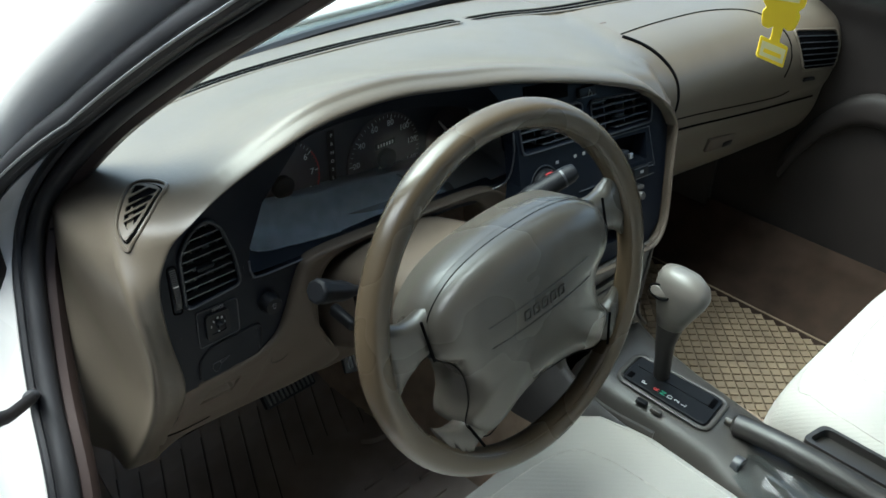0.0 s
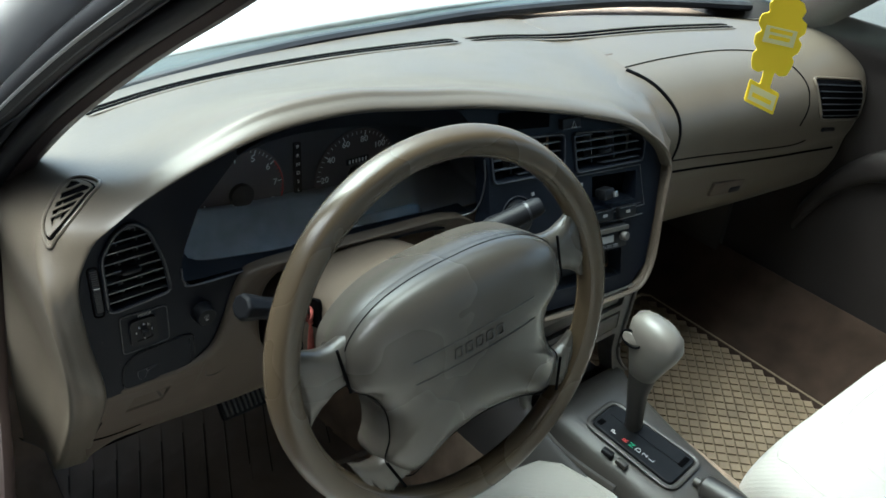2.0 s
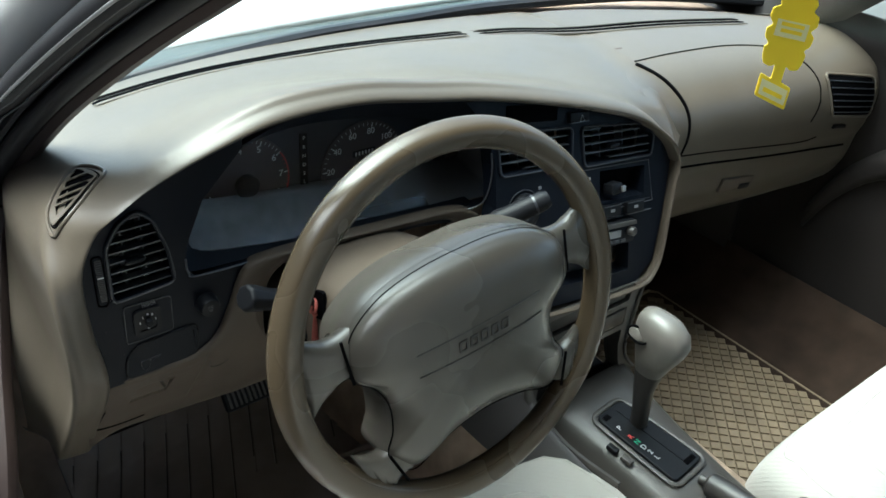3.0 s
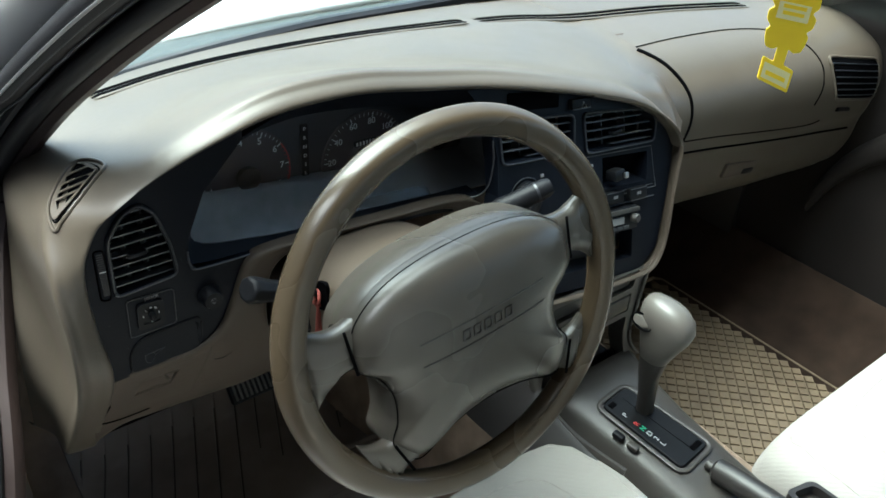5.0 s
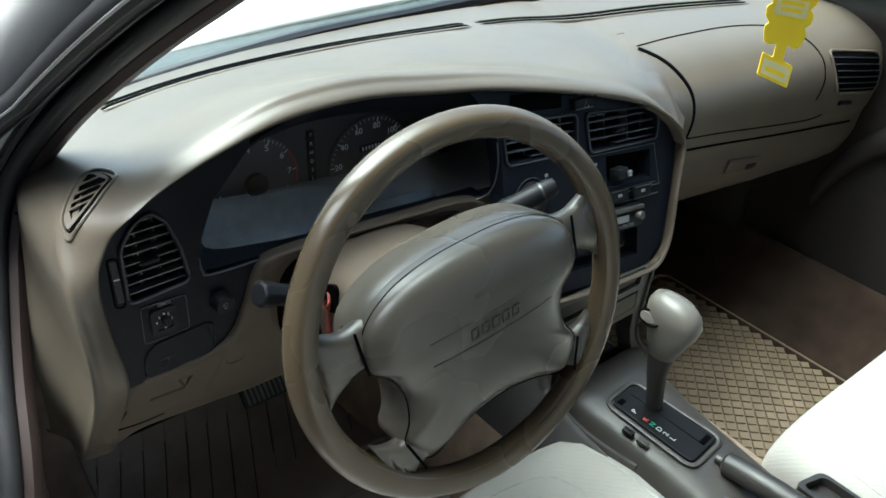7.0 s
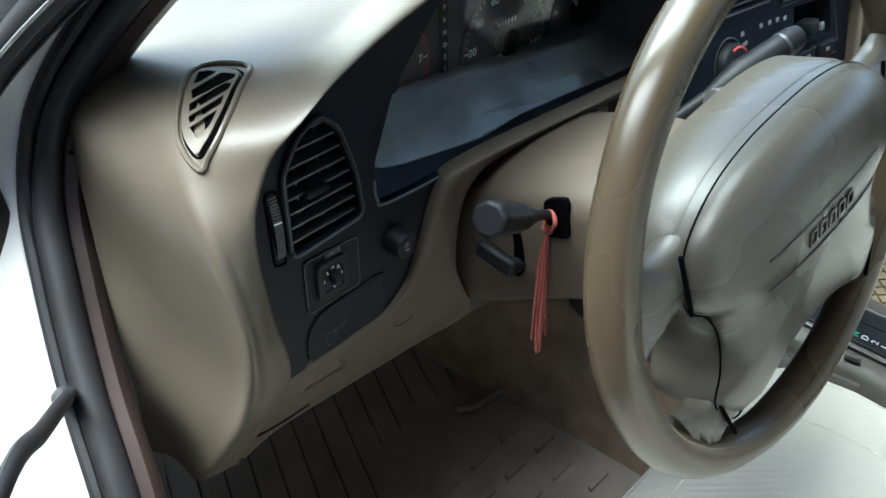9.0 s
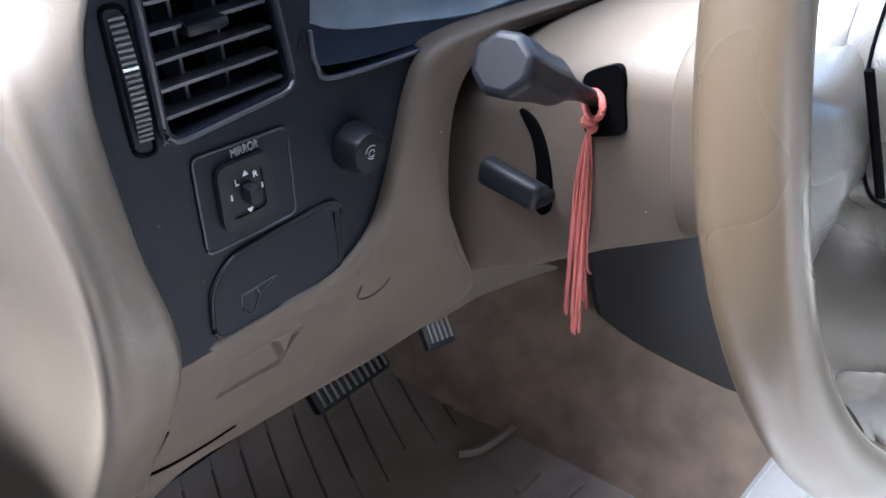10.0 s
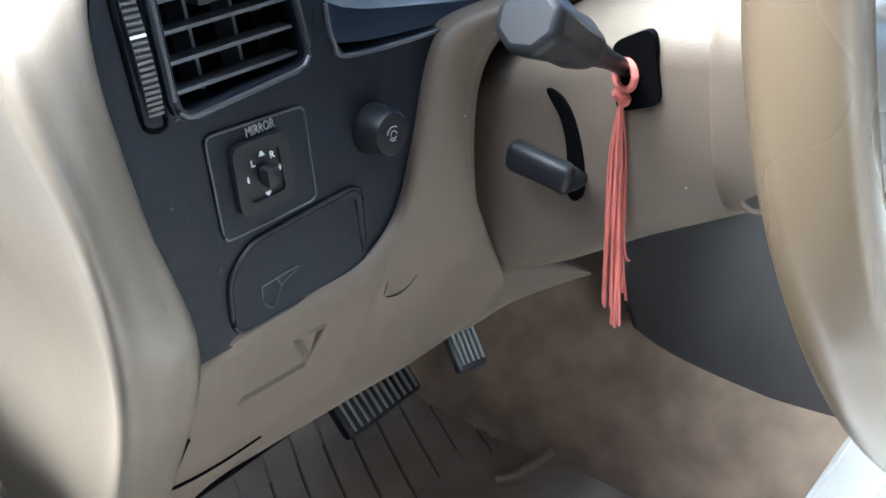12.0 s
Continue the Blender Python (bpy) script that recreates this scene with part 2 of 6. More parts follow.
def rounded(pts, r=0.004, n=4):
    """A polygon with rounded corners."""
    p = [np.array(q, float) for q in pts]
    out = []
    for i, q in enumerate(p):
        a, b = p[i - 1] - q, p[(i + 1) % len(p)] - q
        la, lb = np.linalg.norm(a), np.linalg.norm(b)
        s, e = q + a / la * min(r, la * 0.45), q + b / lb * min(r, lb * 0.45)
        for j in range(n + 1):
            t = j / n
            out.append((1 - t) ** 2 * s + 2 * t * (1 - t) * q + t * t * e)
    return out


def sheet(rows, closed_u=False, closed_v=False, bm=None):
    bm = bm or bmesh.new()
    g = [[bm.verts.new(q) for q in r] for r in rows]
    for i in range(len(g) if closed_u else len(g) - 1):
        r, s = g[i], g[(i + 1) % len(g)]
        for j in range(len(r) if closed_v else len(r) - 1):
            k = (j + 1) % len(r)
            try:
                bm.faces.new((r[j], r[k], s[k], s[j]))
            except ValueError:
                pass
    return bm


def loft(columns, nu=6, nv=5):
    """A smooth surface through columns of control points."""
    cols = [curve(c, nv) for c in columns]
    lines = [curve([c[j] for c in cols], nu) for j in range(len(cols[0]))]
    return sheet(lines)


def capped(rows, bm=None):
    """A closed skin round rings, with both ends capped."""
    bm = bm or bmesh.new()
    g = [[bm.verts.new(q) for q in r] for r in rows]
    for r, s in zip(g, g[1:]):
        for j in range(len(r)):
            k = (j + 1) % len(r)
            bm.faces.new((r[j], r[k], s[k], s[j]))
    bm.faces.new(g[0])
    bm.faces.new(g[-1][::-1])
    return bm


def ring(centre, u, v, a, b, n=16, power=2.0):
    """A superellipse round centre in the plane of u and v."""
    c, u, v, out = np.array(centre, float), np.array(u, float), np.array(v, float), []
    for i in range(n):
        t = 2 * math.pi * (i + 0.5) / n
        x, y = math.cos(t), math.sin(t)
        out.append(c + u * a * math.copysign(abs(x) ** (2 / power), x) + v * b * math.copysign(abs(y) ** (2 / power), y))
    return out


def unit(v):
    v = np.array(v, float)
    return v / (np.linalg.norm(v) + 1e-12)


def tube(path, r, n=10, squash=1.0, up=(0, 0, 1), closed=False, bm=None, power=2.0):
    """A skin along a path; r one radius or one for each point."""
    p = [np.array(q, float) for q in path]
    rows = []
    for i, q in enumerate(p):
        if closed:
            d = unit(p[(i + 1) % len(p)] - p[i - 1])
        else:
            d = unit(p[min(i + 1, len(p) - 1)] - p[max(i - 1, 0)])
        s = np.cross(d, up)
        if np.linalg.norm(s) < 1e-3:
            s = np.cross(d, (1, 0, 0.1))
        s = unit(s)
        w = np.cross(s, d)
        rr = r[i] if hasattr(r, "__len__") else r
        rows.append(ring(q, s, w, rr, rr * squash, n, power))
    if closed:
        return sheet(rows + [rows[0]], closed_v=True, bm=bm)
    return capped(rows, bm)


def prism(outline, depth, f, bm=None):
    """A plate with this outline in its own plane; f gives the place of (a, b, h), h from 0 (front) to depth."""
    bm = bm or bmesh.new()
    front = [bm.verts.new(f(q[0], q[1], 0)) for q in outline]
    rear = [bm.verts.new(f(q[0], q[1], depth)) for q in outline]
    bm.faces.new(front)
    bm.faces.new(rear[::-1])
    for i in range(len(front)):
        j = (i + 1) % len(front)
        bm.faces.new((front[i], rear[i], rear[j], front[j]))
    return bm


def pierced(outer, holes, f, depth):
    """A plate with openings through it; f as in prism."""
    bm = bmesh.new()
    edges = []
    for loop in [outer, *holes]:
        vs = [bm.verts.new((q[0], q[1], 0)) for q in loop]
        edges += [bm.edges.new((vs[i], vs[(i + 1) % len(vs)])) for i in range(len(vs))]
    bmesh.ops.triangle_fill(bm, use_beauty=True, edges=edges, normal=(0, 0, 1))
    rim = [e for e in bm.edges if len(e.link_faces) == 1]
    ret = bmesh.ops.extrude_edge_only(bm, edges=rim)
    deep = {g for g in ret["geom"] if isinstance(g, bmesh.types.BMVert)}
    for v in bm.verts:
        v.co = Vector(f(v.co.x, v.co.y, depth if v in deep else 0))
    return bm


def box(centre, size, m=None, bevel=0.0, seg=2, bm=None):
    bm = bm or bmesh.new()
    mat = (m or Matrix()) @ Matrix.Translation(centre) @ Matrix.Diagonal((*size, 1))
    new_verts = bmesh.ops.create_cube(bm, size=1.0, matrix=mat)["verts"]
    if bevel:
        es = {e for v in new_verts for e in v.link_edges}
        bmesh.ops.bevel(bm, geom=list(es), offset=bevel, segments=seg, affect="EDGES", profile=0.5)
    return bm


def lathe(profile, m, n=24):
    """Rings of (radius, height) round the z axis of m."""
    rows = [[m @ Vector((r * math.cos(2 * math.pi * i / n), r * math.sin(2 * math.pi * i / n), h)) for i in range(n)] for r, h in profile]
    return capped(rows)


def span(outline, z):
    """Where the line at height z crosses an outline: its least and greatest x."""
    xs = []
    for i in range(len(outline)):
        a, b = outline[i - 1], outline[i]
        if (a[1] - z) * (b[1] - z) < 0:
            xs.append(a[0] + (b[0] - a[0]) * (z - a[1]) / (b[1] - a[1]))
    return (min(xs), max(xs)) if len(xs) > 1 else None


def upspan(outline, x):
    s = span([(q[1], q[0]) for q in outline], x)
    return s


def words(text, size, m, mat, parent, name="lettering", depth=0.0003, label=""):
    cu = bpy.data.curves.new(name, "FONT")
    cu.body, cu.size, cu.extrude = text, size, depth
    cu.align_x, cu.align_y = "CENTER", "CENTER"
    tmp = bpy.data.objects.new(name, cu)
    me = bpy.data.meshes.new_from_object(tmp)
    bpy.data.objects.remove(tmp)
    bpy.data.curves.remove(cu)
    me.transform(m)
    me.materials.clear()
    me.materials.append(mat)
    ob = new(name, me)
    if parent is not None:
        place(ob, parent)
    return ob


class Skin:
    """A built surface on which details can be laid."""

    def __init__(self, ob):
        bm = bmesh.new()
        bm.from_mesh(ob.data)
        self.tree = BVHTree.FromBMesh(bm)
        bm.free()

    def drop(self, p, way, lift=0.0):
        """The place where a line from p along way meets the skin, lifted back by lift."""
        way = Vector(way).normalized()
        hit = self.tree.ray_cast(Vector(p) - way * 0.2, way, 0.6)[0]
        return np.array((hit if hit is not None else Vector(p)) - way * lift)


FACE = Matrix(((1, 0, 0, 0), (0, 0, -1, 0), (0, 1, 0, 0), (0, 0, 0, 1)))  # writing that faces the driver


# ---- car shell ----
def shell():
    floor = sheet([[(x, y, 0.318) for x in (-0.40, -0.1, 0.2, 0.5, 0.8, 1.12)] for y in (-1.7, -0.8, 0.0, 0.42)])
    # toe board rises ahead of the pedals
    toe = [(0.42, 0.318), (0.50, 0.325), (0.56, 0.345), (0.64, 0.42), (0.72, 0.55), (0.76, 0.72), (0.78, 0.90), (0.70, 0.94), (0.46, 0.945)]
    bm = sheet([[(x, y, z) for x in (-0.40, 0.0, 0.4, 0.8, 1.12)] for y, z in toe], bm=floor)
    car_floor = part("floor", bm, CARPET, thick=0.01)
    tagged(car_floor, "brown carpet floor and toe board of the car", "car floor", kind="structure")
    # tunnel
    prof = [(0.17, 0.31), (0.185, 0.40), (0.205, 0.46), (0.24, 0.50), (0.36, 0.51), (0.48, 0.50), (0.52, 0.45), (0.54, 0.31)]
    rows = [[(0.36 + (x - 0.36) * w, y, 0.31 + (z - 0.31) * h) for x, z in curve(prof, 4)] for y, w, h in ((-1.7, 1.0, 0.9), (-0.2, 1.0, 0.95), (0.15, 1.05, 1.0), (0.35, 1.15, 1.1), (0.55, 1.35, 1.5), (0.76, 1.6, 2.2))]
    tagged(part("tunnel_carpet", sheet(rows), CARPET, thick=0.008), "brown carpet over the centre tunnel", "carpet", kind="structure")
    # roof, rear, passenger side
    rows = [[(0.36 + s * (0.56 + 0.04 * (1 - abs(s))), y, zc - 0.05 * abs(s) ** 2.5) for s in np.linspace(-1, 1, 13)] for y, zc in ((-0.02, 1.455), (-0.2, 1.485), (-0.7, 1.50), (-1.3, 1.48), (-1.75, 1.43))]
    tagged(part("ceiling", sheet(rows), HEADLINER, thick=-0.03), "beige fabric headliner under the car roof", "roof lining", kind="structure")
    rows = [[(x, -1.72 - 0.1 * (z - 0.3), z) for x in (-0.42, 0.36, 1.14)] for z in (0.3, 0.6, 0.9)]
    rows2 = [[(1.085 + 0.02 * (0.9 - z), y, z) for y in (0.34, 0.5, 0.82)] for z in (0.31, 0.6, 1.0)]
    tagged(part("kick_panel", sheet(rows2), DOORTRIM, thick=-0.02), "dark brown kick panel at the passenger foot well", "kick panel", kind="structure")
    rows2 = [[(-0.395, y, z) for y in (0.30, 0.5, 0.82)] for z in (0.31, 0.5, 0.66)]
    rows3 = [[(-0.39 + 0.05 * max(0, z - 0.7), y, z) for y in (0.385 + 0.25 * max(0, z - 0.7), 0.6, 0.82)] for z in (0.64, 0.8, 0.945)]
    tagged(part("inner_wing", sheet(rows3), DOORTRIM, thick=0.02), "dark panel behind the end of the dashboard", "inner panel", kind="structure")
    tagged(part("kick_panel", sheet(rows2), TAUPE, thick=0.02), "taupe kick panel at the driver foot well", "kick panel", kind="structure")
    # added strip over the passenger floor edge, darker than the other carpet
    rows4 = [[(x, y, z) for y in (-0.95, -0.4, 0.0, 0.30, 0.60)] for x, z in ((0.945, 0.330), (0.975, 0.344), (1.03, 0.375), (1.09, 0.425), (1.105, 0.46))]
    tagged(part("carpet_strip", sheet(rows4), WORNBROWN, thick=0.004), "dark brown worn carpet strip added beside the passenger foot well", "sill trim", kind="structure")
    tagged(part("sill", box((-0.40, -0.55, 0.31), (0.09, 1.9, 0.10), bevel=0.02), PAINT), "white painted door sill", "sill", kind="structure")
    tagged(part("rear_bulkhead", sheet(rows), TAUPE, thick=0.03), "taupe panel closing the rear of the cabin", "bulkhead", kind="structure")


def rear_cabin():
    """Plain rear doors, posts and rear glass that close the cabin."""
    for side, name in ((-1, "driver"), (1, "passenger")):
        x = lambda z: 0.36 + side * (0.76 - 0.35 * max(0, z - 0.95))
        y0 = -0.72 if side < 0 else -0.95
        rows = [[(x(z), y, z) for y in (y0, -1.2, -1.75)] for z in (0.3, 0.6, 0.95)]
        tagged(part("rear_side_panel", sheet(rows), TAUPE, thick=0.03), "taupe rear side panel of the cabin", "side panel", kind="structure")
        tagged(part("door_post", tube([(x(0.3), y0, 0.3), (x(0.95), y0, 0.95), (x(1.45), y0 - 0.03, 1.45)], 0.05, 10), BROWN), "brown door post behind the front seat", "door post", kind="structure")
        rows = [[(x(z), y, z) for y in (y0 - 0.05, -1.2, -1.75)] for z in (0.95, 1.2, 1.44)]
        tagged(part("rear_side_window", sheet(rows), WINDGLASS), "rear side window glass", "window", kind="structure").visible_shadow = False
    rows = [[(u, y, z) for u in (-0.40, 0.36, 1.12)] for y, z in ((-1.78, 0.90), (-1.78, 1.15), (-1.77, 1.40))]
    tagged(part("rear_window", sheet(rows), WINDGLASS), "clear glass rear window", "window", kind="structure").visible_shadow = False


def windscreen():
    w = thing("windscreen", (0.36, 0.6, 0.98), "sloping clear glass windscreen above the dashboard", "windscreen", kind="structure")
    base = curve([(-0.30, 0.47, 0.985), (-0.13, 0.555, 0.985), (0.15, 0.61, 0.985), (0.36, 0.615, 0.985), (0.57, 0.61, 0.985), (0.87, 0.545, 0.985), (1.11, 0.40, 0.985)], 6)
    top = curve([(-0.17, -0.09, 1.42), (-0.05, -0.04, 1.445), (0.15, -0.01, 1.455), (0.36, 0.0, 1.458), (0.57, -0.01, 1.455), (0.77, -0.04, 1.445), (0.89, -0.09, 1.42)], 6)
    rows = [[(1 - t) * a + t * b + np.array((0, 0, 0.03 * math.sin(math.pi * t))) for a, b in zip(base, top)] for t in np.linspace(0, 1, 9)]
    g = part("pane", sheet(rows), WINDGLASS, w)
    g.visible_shadow = False
    part("rubber_edge", tube(base, 0.010, 8), SEAL, w)
    # cowl grille outside below the glass
    rows = [[q + np.array((0, 0.012 + dy, dz)) for q in base] for dy, dz in ((0.0, -0.002), (0.045, -0.008), (0.09, -0.013))]
    cowl = part("cowl_grille", sheet(rows), COWL, thick=0.01)
    tagged(cowl, "grey plastic cowl grille at the foot of the windscreen", "cowl", kind="structure")


SEAL_LINE = [(0.16, 0.50), (0.19, 0.62), (0.25, 0.715), (0.33, 0.785), (0.388, 0.85), (0.422, 0.905), (0.412, 0.97), (0.333, 1.06), (0.225, 1.146), (0.10, 1.23), (-0.08, 1.335), (-0.35, 1.41), (-0.75, 1.43)]


def doorway():
    """The front edge of the driver's doorway: pillar, seals and trim along one curve."""
    base = [np.array((-0.335 + 0.4 * (z - 0.9), y, z)) for y, z in SEAL_LINE]
    c = curve(base, 6)
    normal = unit((1, 0, -0.4))
    def off(k, out, side):
        d = unit(c[min(k + 1, len(c) - 1)] - c[max(k - 1, 0)])
        across = unit(np.cross(normal, d))
        return c[k] + across * out + normal * side
    def line(out, side):
        return [off(k, out, side) for k in range(len(c))]
    def flange(out, side):
        low = lambda k: min(1.0, max(0.0, (38 - k) / 10))
        return [off(k, (out * low(k) + min(out, 0.046) * (1 - low(k)) + low(k) * 0.95 * max(0.0, -side - 0.016)) * s, side * low(k) + max(side, -0.07) * (1 - low(k))) for k in range(len(c))]
    probe = off(30, 0.05, 0)[1]
    s = 1.0 if probe > c[30][1] else -1.0  # s * out: away from the opening
    body = thing("door_pillar", (-0.40, 0.40, 0.30), "white painted door pillar with black rubber door seals", "door pillar", kind="structure")
    part("door_seal", tube(line(0, 0), 0.012, 12, 0.8), SEAL, body, "black rubber bulb seal round the doorway")
    part("trim_joint", tube([off(33, -0.0075 * s, h) for h in (0.012, 0.022, 0.034)], 0.0014, 6), HOLLOW, body)
    part("seal_lip", tube(line(0.010 * s, -0.012), 0.006, 8), SEAL, body)
    # brown inner trim, a rounded strip inside the seal
    rows = [[off(k, o * s, h * (1.0 if k < 33 else 0.9 if k > 35 else 0.95)) for k in range(len(c))] for o, h in ((0.006, 0.008), (-0.004, 0.013), (-0.007, 0.020), (-0.004, 0.028), (0.004, 0.033), (0.016, 0.030))]
    part("inner_trim", sheet(rows), BROWN, body, "brown plastic pillar trim", thick=0.002)
    # painted flange outside the seal
    rows = [flange(o, h) for o, h in ((0.012, 0.0), (0.013, -0.018), (0.018, -0.040), (0.030, -0.062), (0.045, -0.085), (0.06, -0.16), (0.10, -0.165))]
    part("painted_flange", sheet(rows), PAINT, body, "white painted body flange", thick=0.002)
    close = lambda k: min(1.0, max(0.0, (k - 32) / 12))  # the outer seal closes up to the inner one as it climbs
    run = range(30, len(c))
    part("outer_seal", tube([off(k, (0.020 - 0.016 * close(k)) * s, -0.058 + 0.026 * close(k)) for k in run], [0.013 + 0.004 * close(k) for k in run], 14, 0.8), SEAL, body, "black outer seal along the door frame")
    for h, r, mt in ((-0.013, 0.0014, STEEL), (-0.004, 0.0010, SLAT), (0.006, 0.0010, SLAT)):
        part("seal_bead", tube([off(k, (0.020 - 0.016 * close(k) - 0.0105 - 0.003 * close(k)) * s, -0.058 + 0.026 * close(k) + h) for k in run], r, 8), mt, body, "thin bead along the outer seal")
    k = thing("door_check", (-0.42, 0.38, 0.66), "black door check strap with rubber boot", "door check")
    path = curve([(-0.374, 0.392, 0.752), (-0.383, 0.365, 0.772), (-0.398, 0.322, 0.801), (-0.412, 0.292, 0.823), (-0.435, 0.245, 0.857), (-0.462, 0.192, 0.897), (-0.52, 0.12, 0.90)], 5)
    part("strap", tube(path, 0.0045, 10, 1.5), SEAL, k)
    for p, q, r in (((-0.380, 0.366, 0.771), (-0.393, 0.342, 0.789), 0.0080), ((-0.394, 0.337, 0.792), (-0.403, 0.316, 0.807), 0.0085)):
        p, q = np.array(p), np.array(q)
        part("knuckle", tube([p + (q - p) * t for t in (0, 0.12, 0.35, 0.65, 0.88, 1)], [r * w for w in (0.45, 0.8, 1.0, 1.0, 0.8, 0.45)], 14, 0.8), EDGE, k, "dark metal knuckle of the door check")
    part("boot", tube(curve([(-0.455, 0.405, 0.668), (-0.45, 0.36, 0.655), (-0.447, 0.31, 0.66), (-0.44, 0.26, 0.655)], 4), 0.014, 12), SEAL, k)
    return body


def driver_door():
    """The driver's door, swung wide open ahead of the doorway; out of view, set close to shade the dash end."""
    d = thing("driver_door", (-0.95, 0.25, 0.35), "dark brown driver door panel, swung wide open", "car door")
    a, b = np.array((-0.50, 0.46, 0)), np.array((-1.22, -0.32, 0))
    n = unit((0.6, -0.68, 0))
    cols = []
    for t in (0, 0.3, 0.6, 1.0):
        q = a * (1 - t) + b * t
        cols.append([q + np.array((0, 0, z)) + n * h for z, h in ((0.98, 0.0), (0.95, 0.015), (0.84, 0.0), (0.72, 0.0), (0.66, 0.04), (0.60, 0.01), (0.34, 0.0))])
    part("panel", loft(cols, 5, 4), DOORTRIM, d, thick=0.05)
    part("window_frame", tube(curve([a + (0, 0, 0.97), a * 0.75 + b * 0.25 + np.array((0, 0, 1.18)), a * 0.45 + b * 0.55 + np.array((0, 0, 1.38)), b + (0, 0, 1.42), b + (0, 0, 0.97)], 5), 0.018, 8), BLACK, d)


def passenger_side():
    d = thing("passenger_door", (1.10, -0.2, 0.35), "taupe passenger door panel with dark armrest, closed", "car door")
    cols = []
    for y in (0.36, 0.2, 0.0, -0.3, -0.7, -0.95):
        cols.append([(1.135, y, 1.00), (1.122, y, 0.975), (1.135, y, 0.93), (1.145, y, 0.84), (1.15, y, 0.70), (1.145, y, 0.5), (1.13, y, 0.33)])
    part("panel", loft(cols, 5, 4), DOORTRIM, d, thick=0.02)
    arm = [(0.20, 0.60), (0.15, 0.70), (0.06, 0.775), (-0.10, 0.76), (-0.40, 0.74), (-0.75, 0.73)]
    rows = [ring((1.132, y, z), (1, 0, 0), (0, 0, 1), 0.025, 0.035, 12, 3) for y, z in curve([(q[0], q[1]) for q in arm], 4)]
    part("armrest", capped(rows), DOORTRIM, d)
    part("pull_recess", box((1.122, -0.10, 0.80), (0.02, 0.2, 0.05), bevel=0.008), GREY, d, "grey door pull insert")
    rows = [ring((1.122 + k, 0.04, 0.905), (0, 1, 0), (0, 0, 1), 0.05 - k * 0.3, 0.024 - k * 0.2, 16, 4) for k in (0, 0.015)]
    part("handle_cup", capped(rows), BLACK, d, "black inside handle cup")
    w = thing("passenger_window", (1.06, -0.3, 0.98), "clear side window of the passenger door", "window", kind="structure")
    g = part("pane", sheet([[(1.09 - 0.17 * t, y, 0.98 + 0.43 * t) for y in np.linspace(0.42 - 0.5 * t, -0.95, 9)] for t in (0, 0.5, 1)]), WINDGLASS, w)
    g.visible_shadow = False
    rail = curve([(1.145, 0.38, 0.95), (1.10, 0.24, 1.06), (0.99, -0.02, 1.29), (0.92, -0.14, 1.40), (0.90, -0.9, 1.43)], 6)
    part("pillar_trim", tube(rail, 0.035, 10, 1.3), BROWN, w)
    part("post", tube([(1.08, -0.95, 0.98), (0.89, -0.95, 1.44)], 0.04, 8), BROWN, w)


def outside():
    tagged(part("ground", sheet([[(x, y, 0.0) for x in (-60, -10, -3, 3, 10, 60)] for y in (-60, -10, -3, 3, 10, 60)]), GROUND), "worn grey concrete yard ground", "ground", kind="structure")
    # slab out of view, added to keep sky light off rear-facing surfaces
    tagged(part("sky_blocker", box((0.0, -1.85, 2.47), (7.0, 3.0, 0.12), bevel=0.02), BLOCKER), "unseen brown slab added to block sky light over the rear of the car", "roof", kind="structure")
    # wall out of view, added to cut the low sky beside the driver
    tagged(part("side_blocker", box((-2.1, -1.2, 1.4), (0.25, 10.4, 2.8), bevel=0.02), BLOCKER), "unseen brown wall added to block light from the driver side", "wall", kind="structure")
    b = thing("bonnet_and_wing", (0.36, 1.1, 0.4), "white painted bonnet and front wing of the car", "car body")
    cols = []
    for x, dz in ((-0.44, -0.10), (-0.30, -0.015), (0.0, 0.02), (0.36, 0.03), (0.72, 0.02), (1.02, -0.015), (1.16, -0.10)):
        cols.append([(x, 0.69, 0.955 + dz), (x, 1.1, 0.93 + dz), (x, 1.5, 0.87 + dz), (x, 1.75, 0.78 + dz), (x, 1.85, 0.60 + dz)])
    part("bonnet", loft(cols, 4, 4), PAINT, b, thick=0.01)
    cols = []
    for z, o in ((0.96, 0.0), (0.85, -0.05), (0.7, -0.07), (0.5, -0.07), (0.3, -0.05)):
        cols.append([(-0.42 + o, y, z) for y in (0.43, 0.8, 1.2, 1.6, 1.85)])
    part("wing", loft(cols, 3, 3), PAINT, b, thick=0.01)


# ---- dashboard ----
ARCH = [(-0.281, 0.205, 0.817), (-0.286, 0.205, 0.885), (-0.287, 0.205, 0.945), (-0.277, 0.205, 0.978), (-0.254, 0.205, 1.008), (-0.212, 0.205, 1.030), (-0.15, 0.205, 1.050), (-0.08, 0.205, 1.064), (0.01, 0.205, 1.064), (0.10, 0.203, 1.050), (0.20, 0.195, 1.034), (0.346, 0.18, 0.999), (0.443, 0.17, 0.966), (0.501, 0.158, 0.927), (0.521, 0.148, 0.895)]


def stack_y(z):
    """Depth of the centre stack's sloping face."""
    return 0.176 + 0.3 * (z - 0.95)


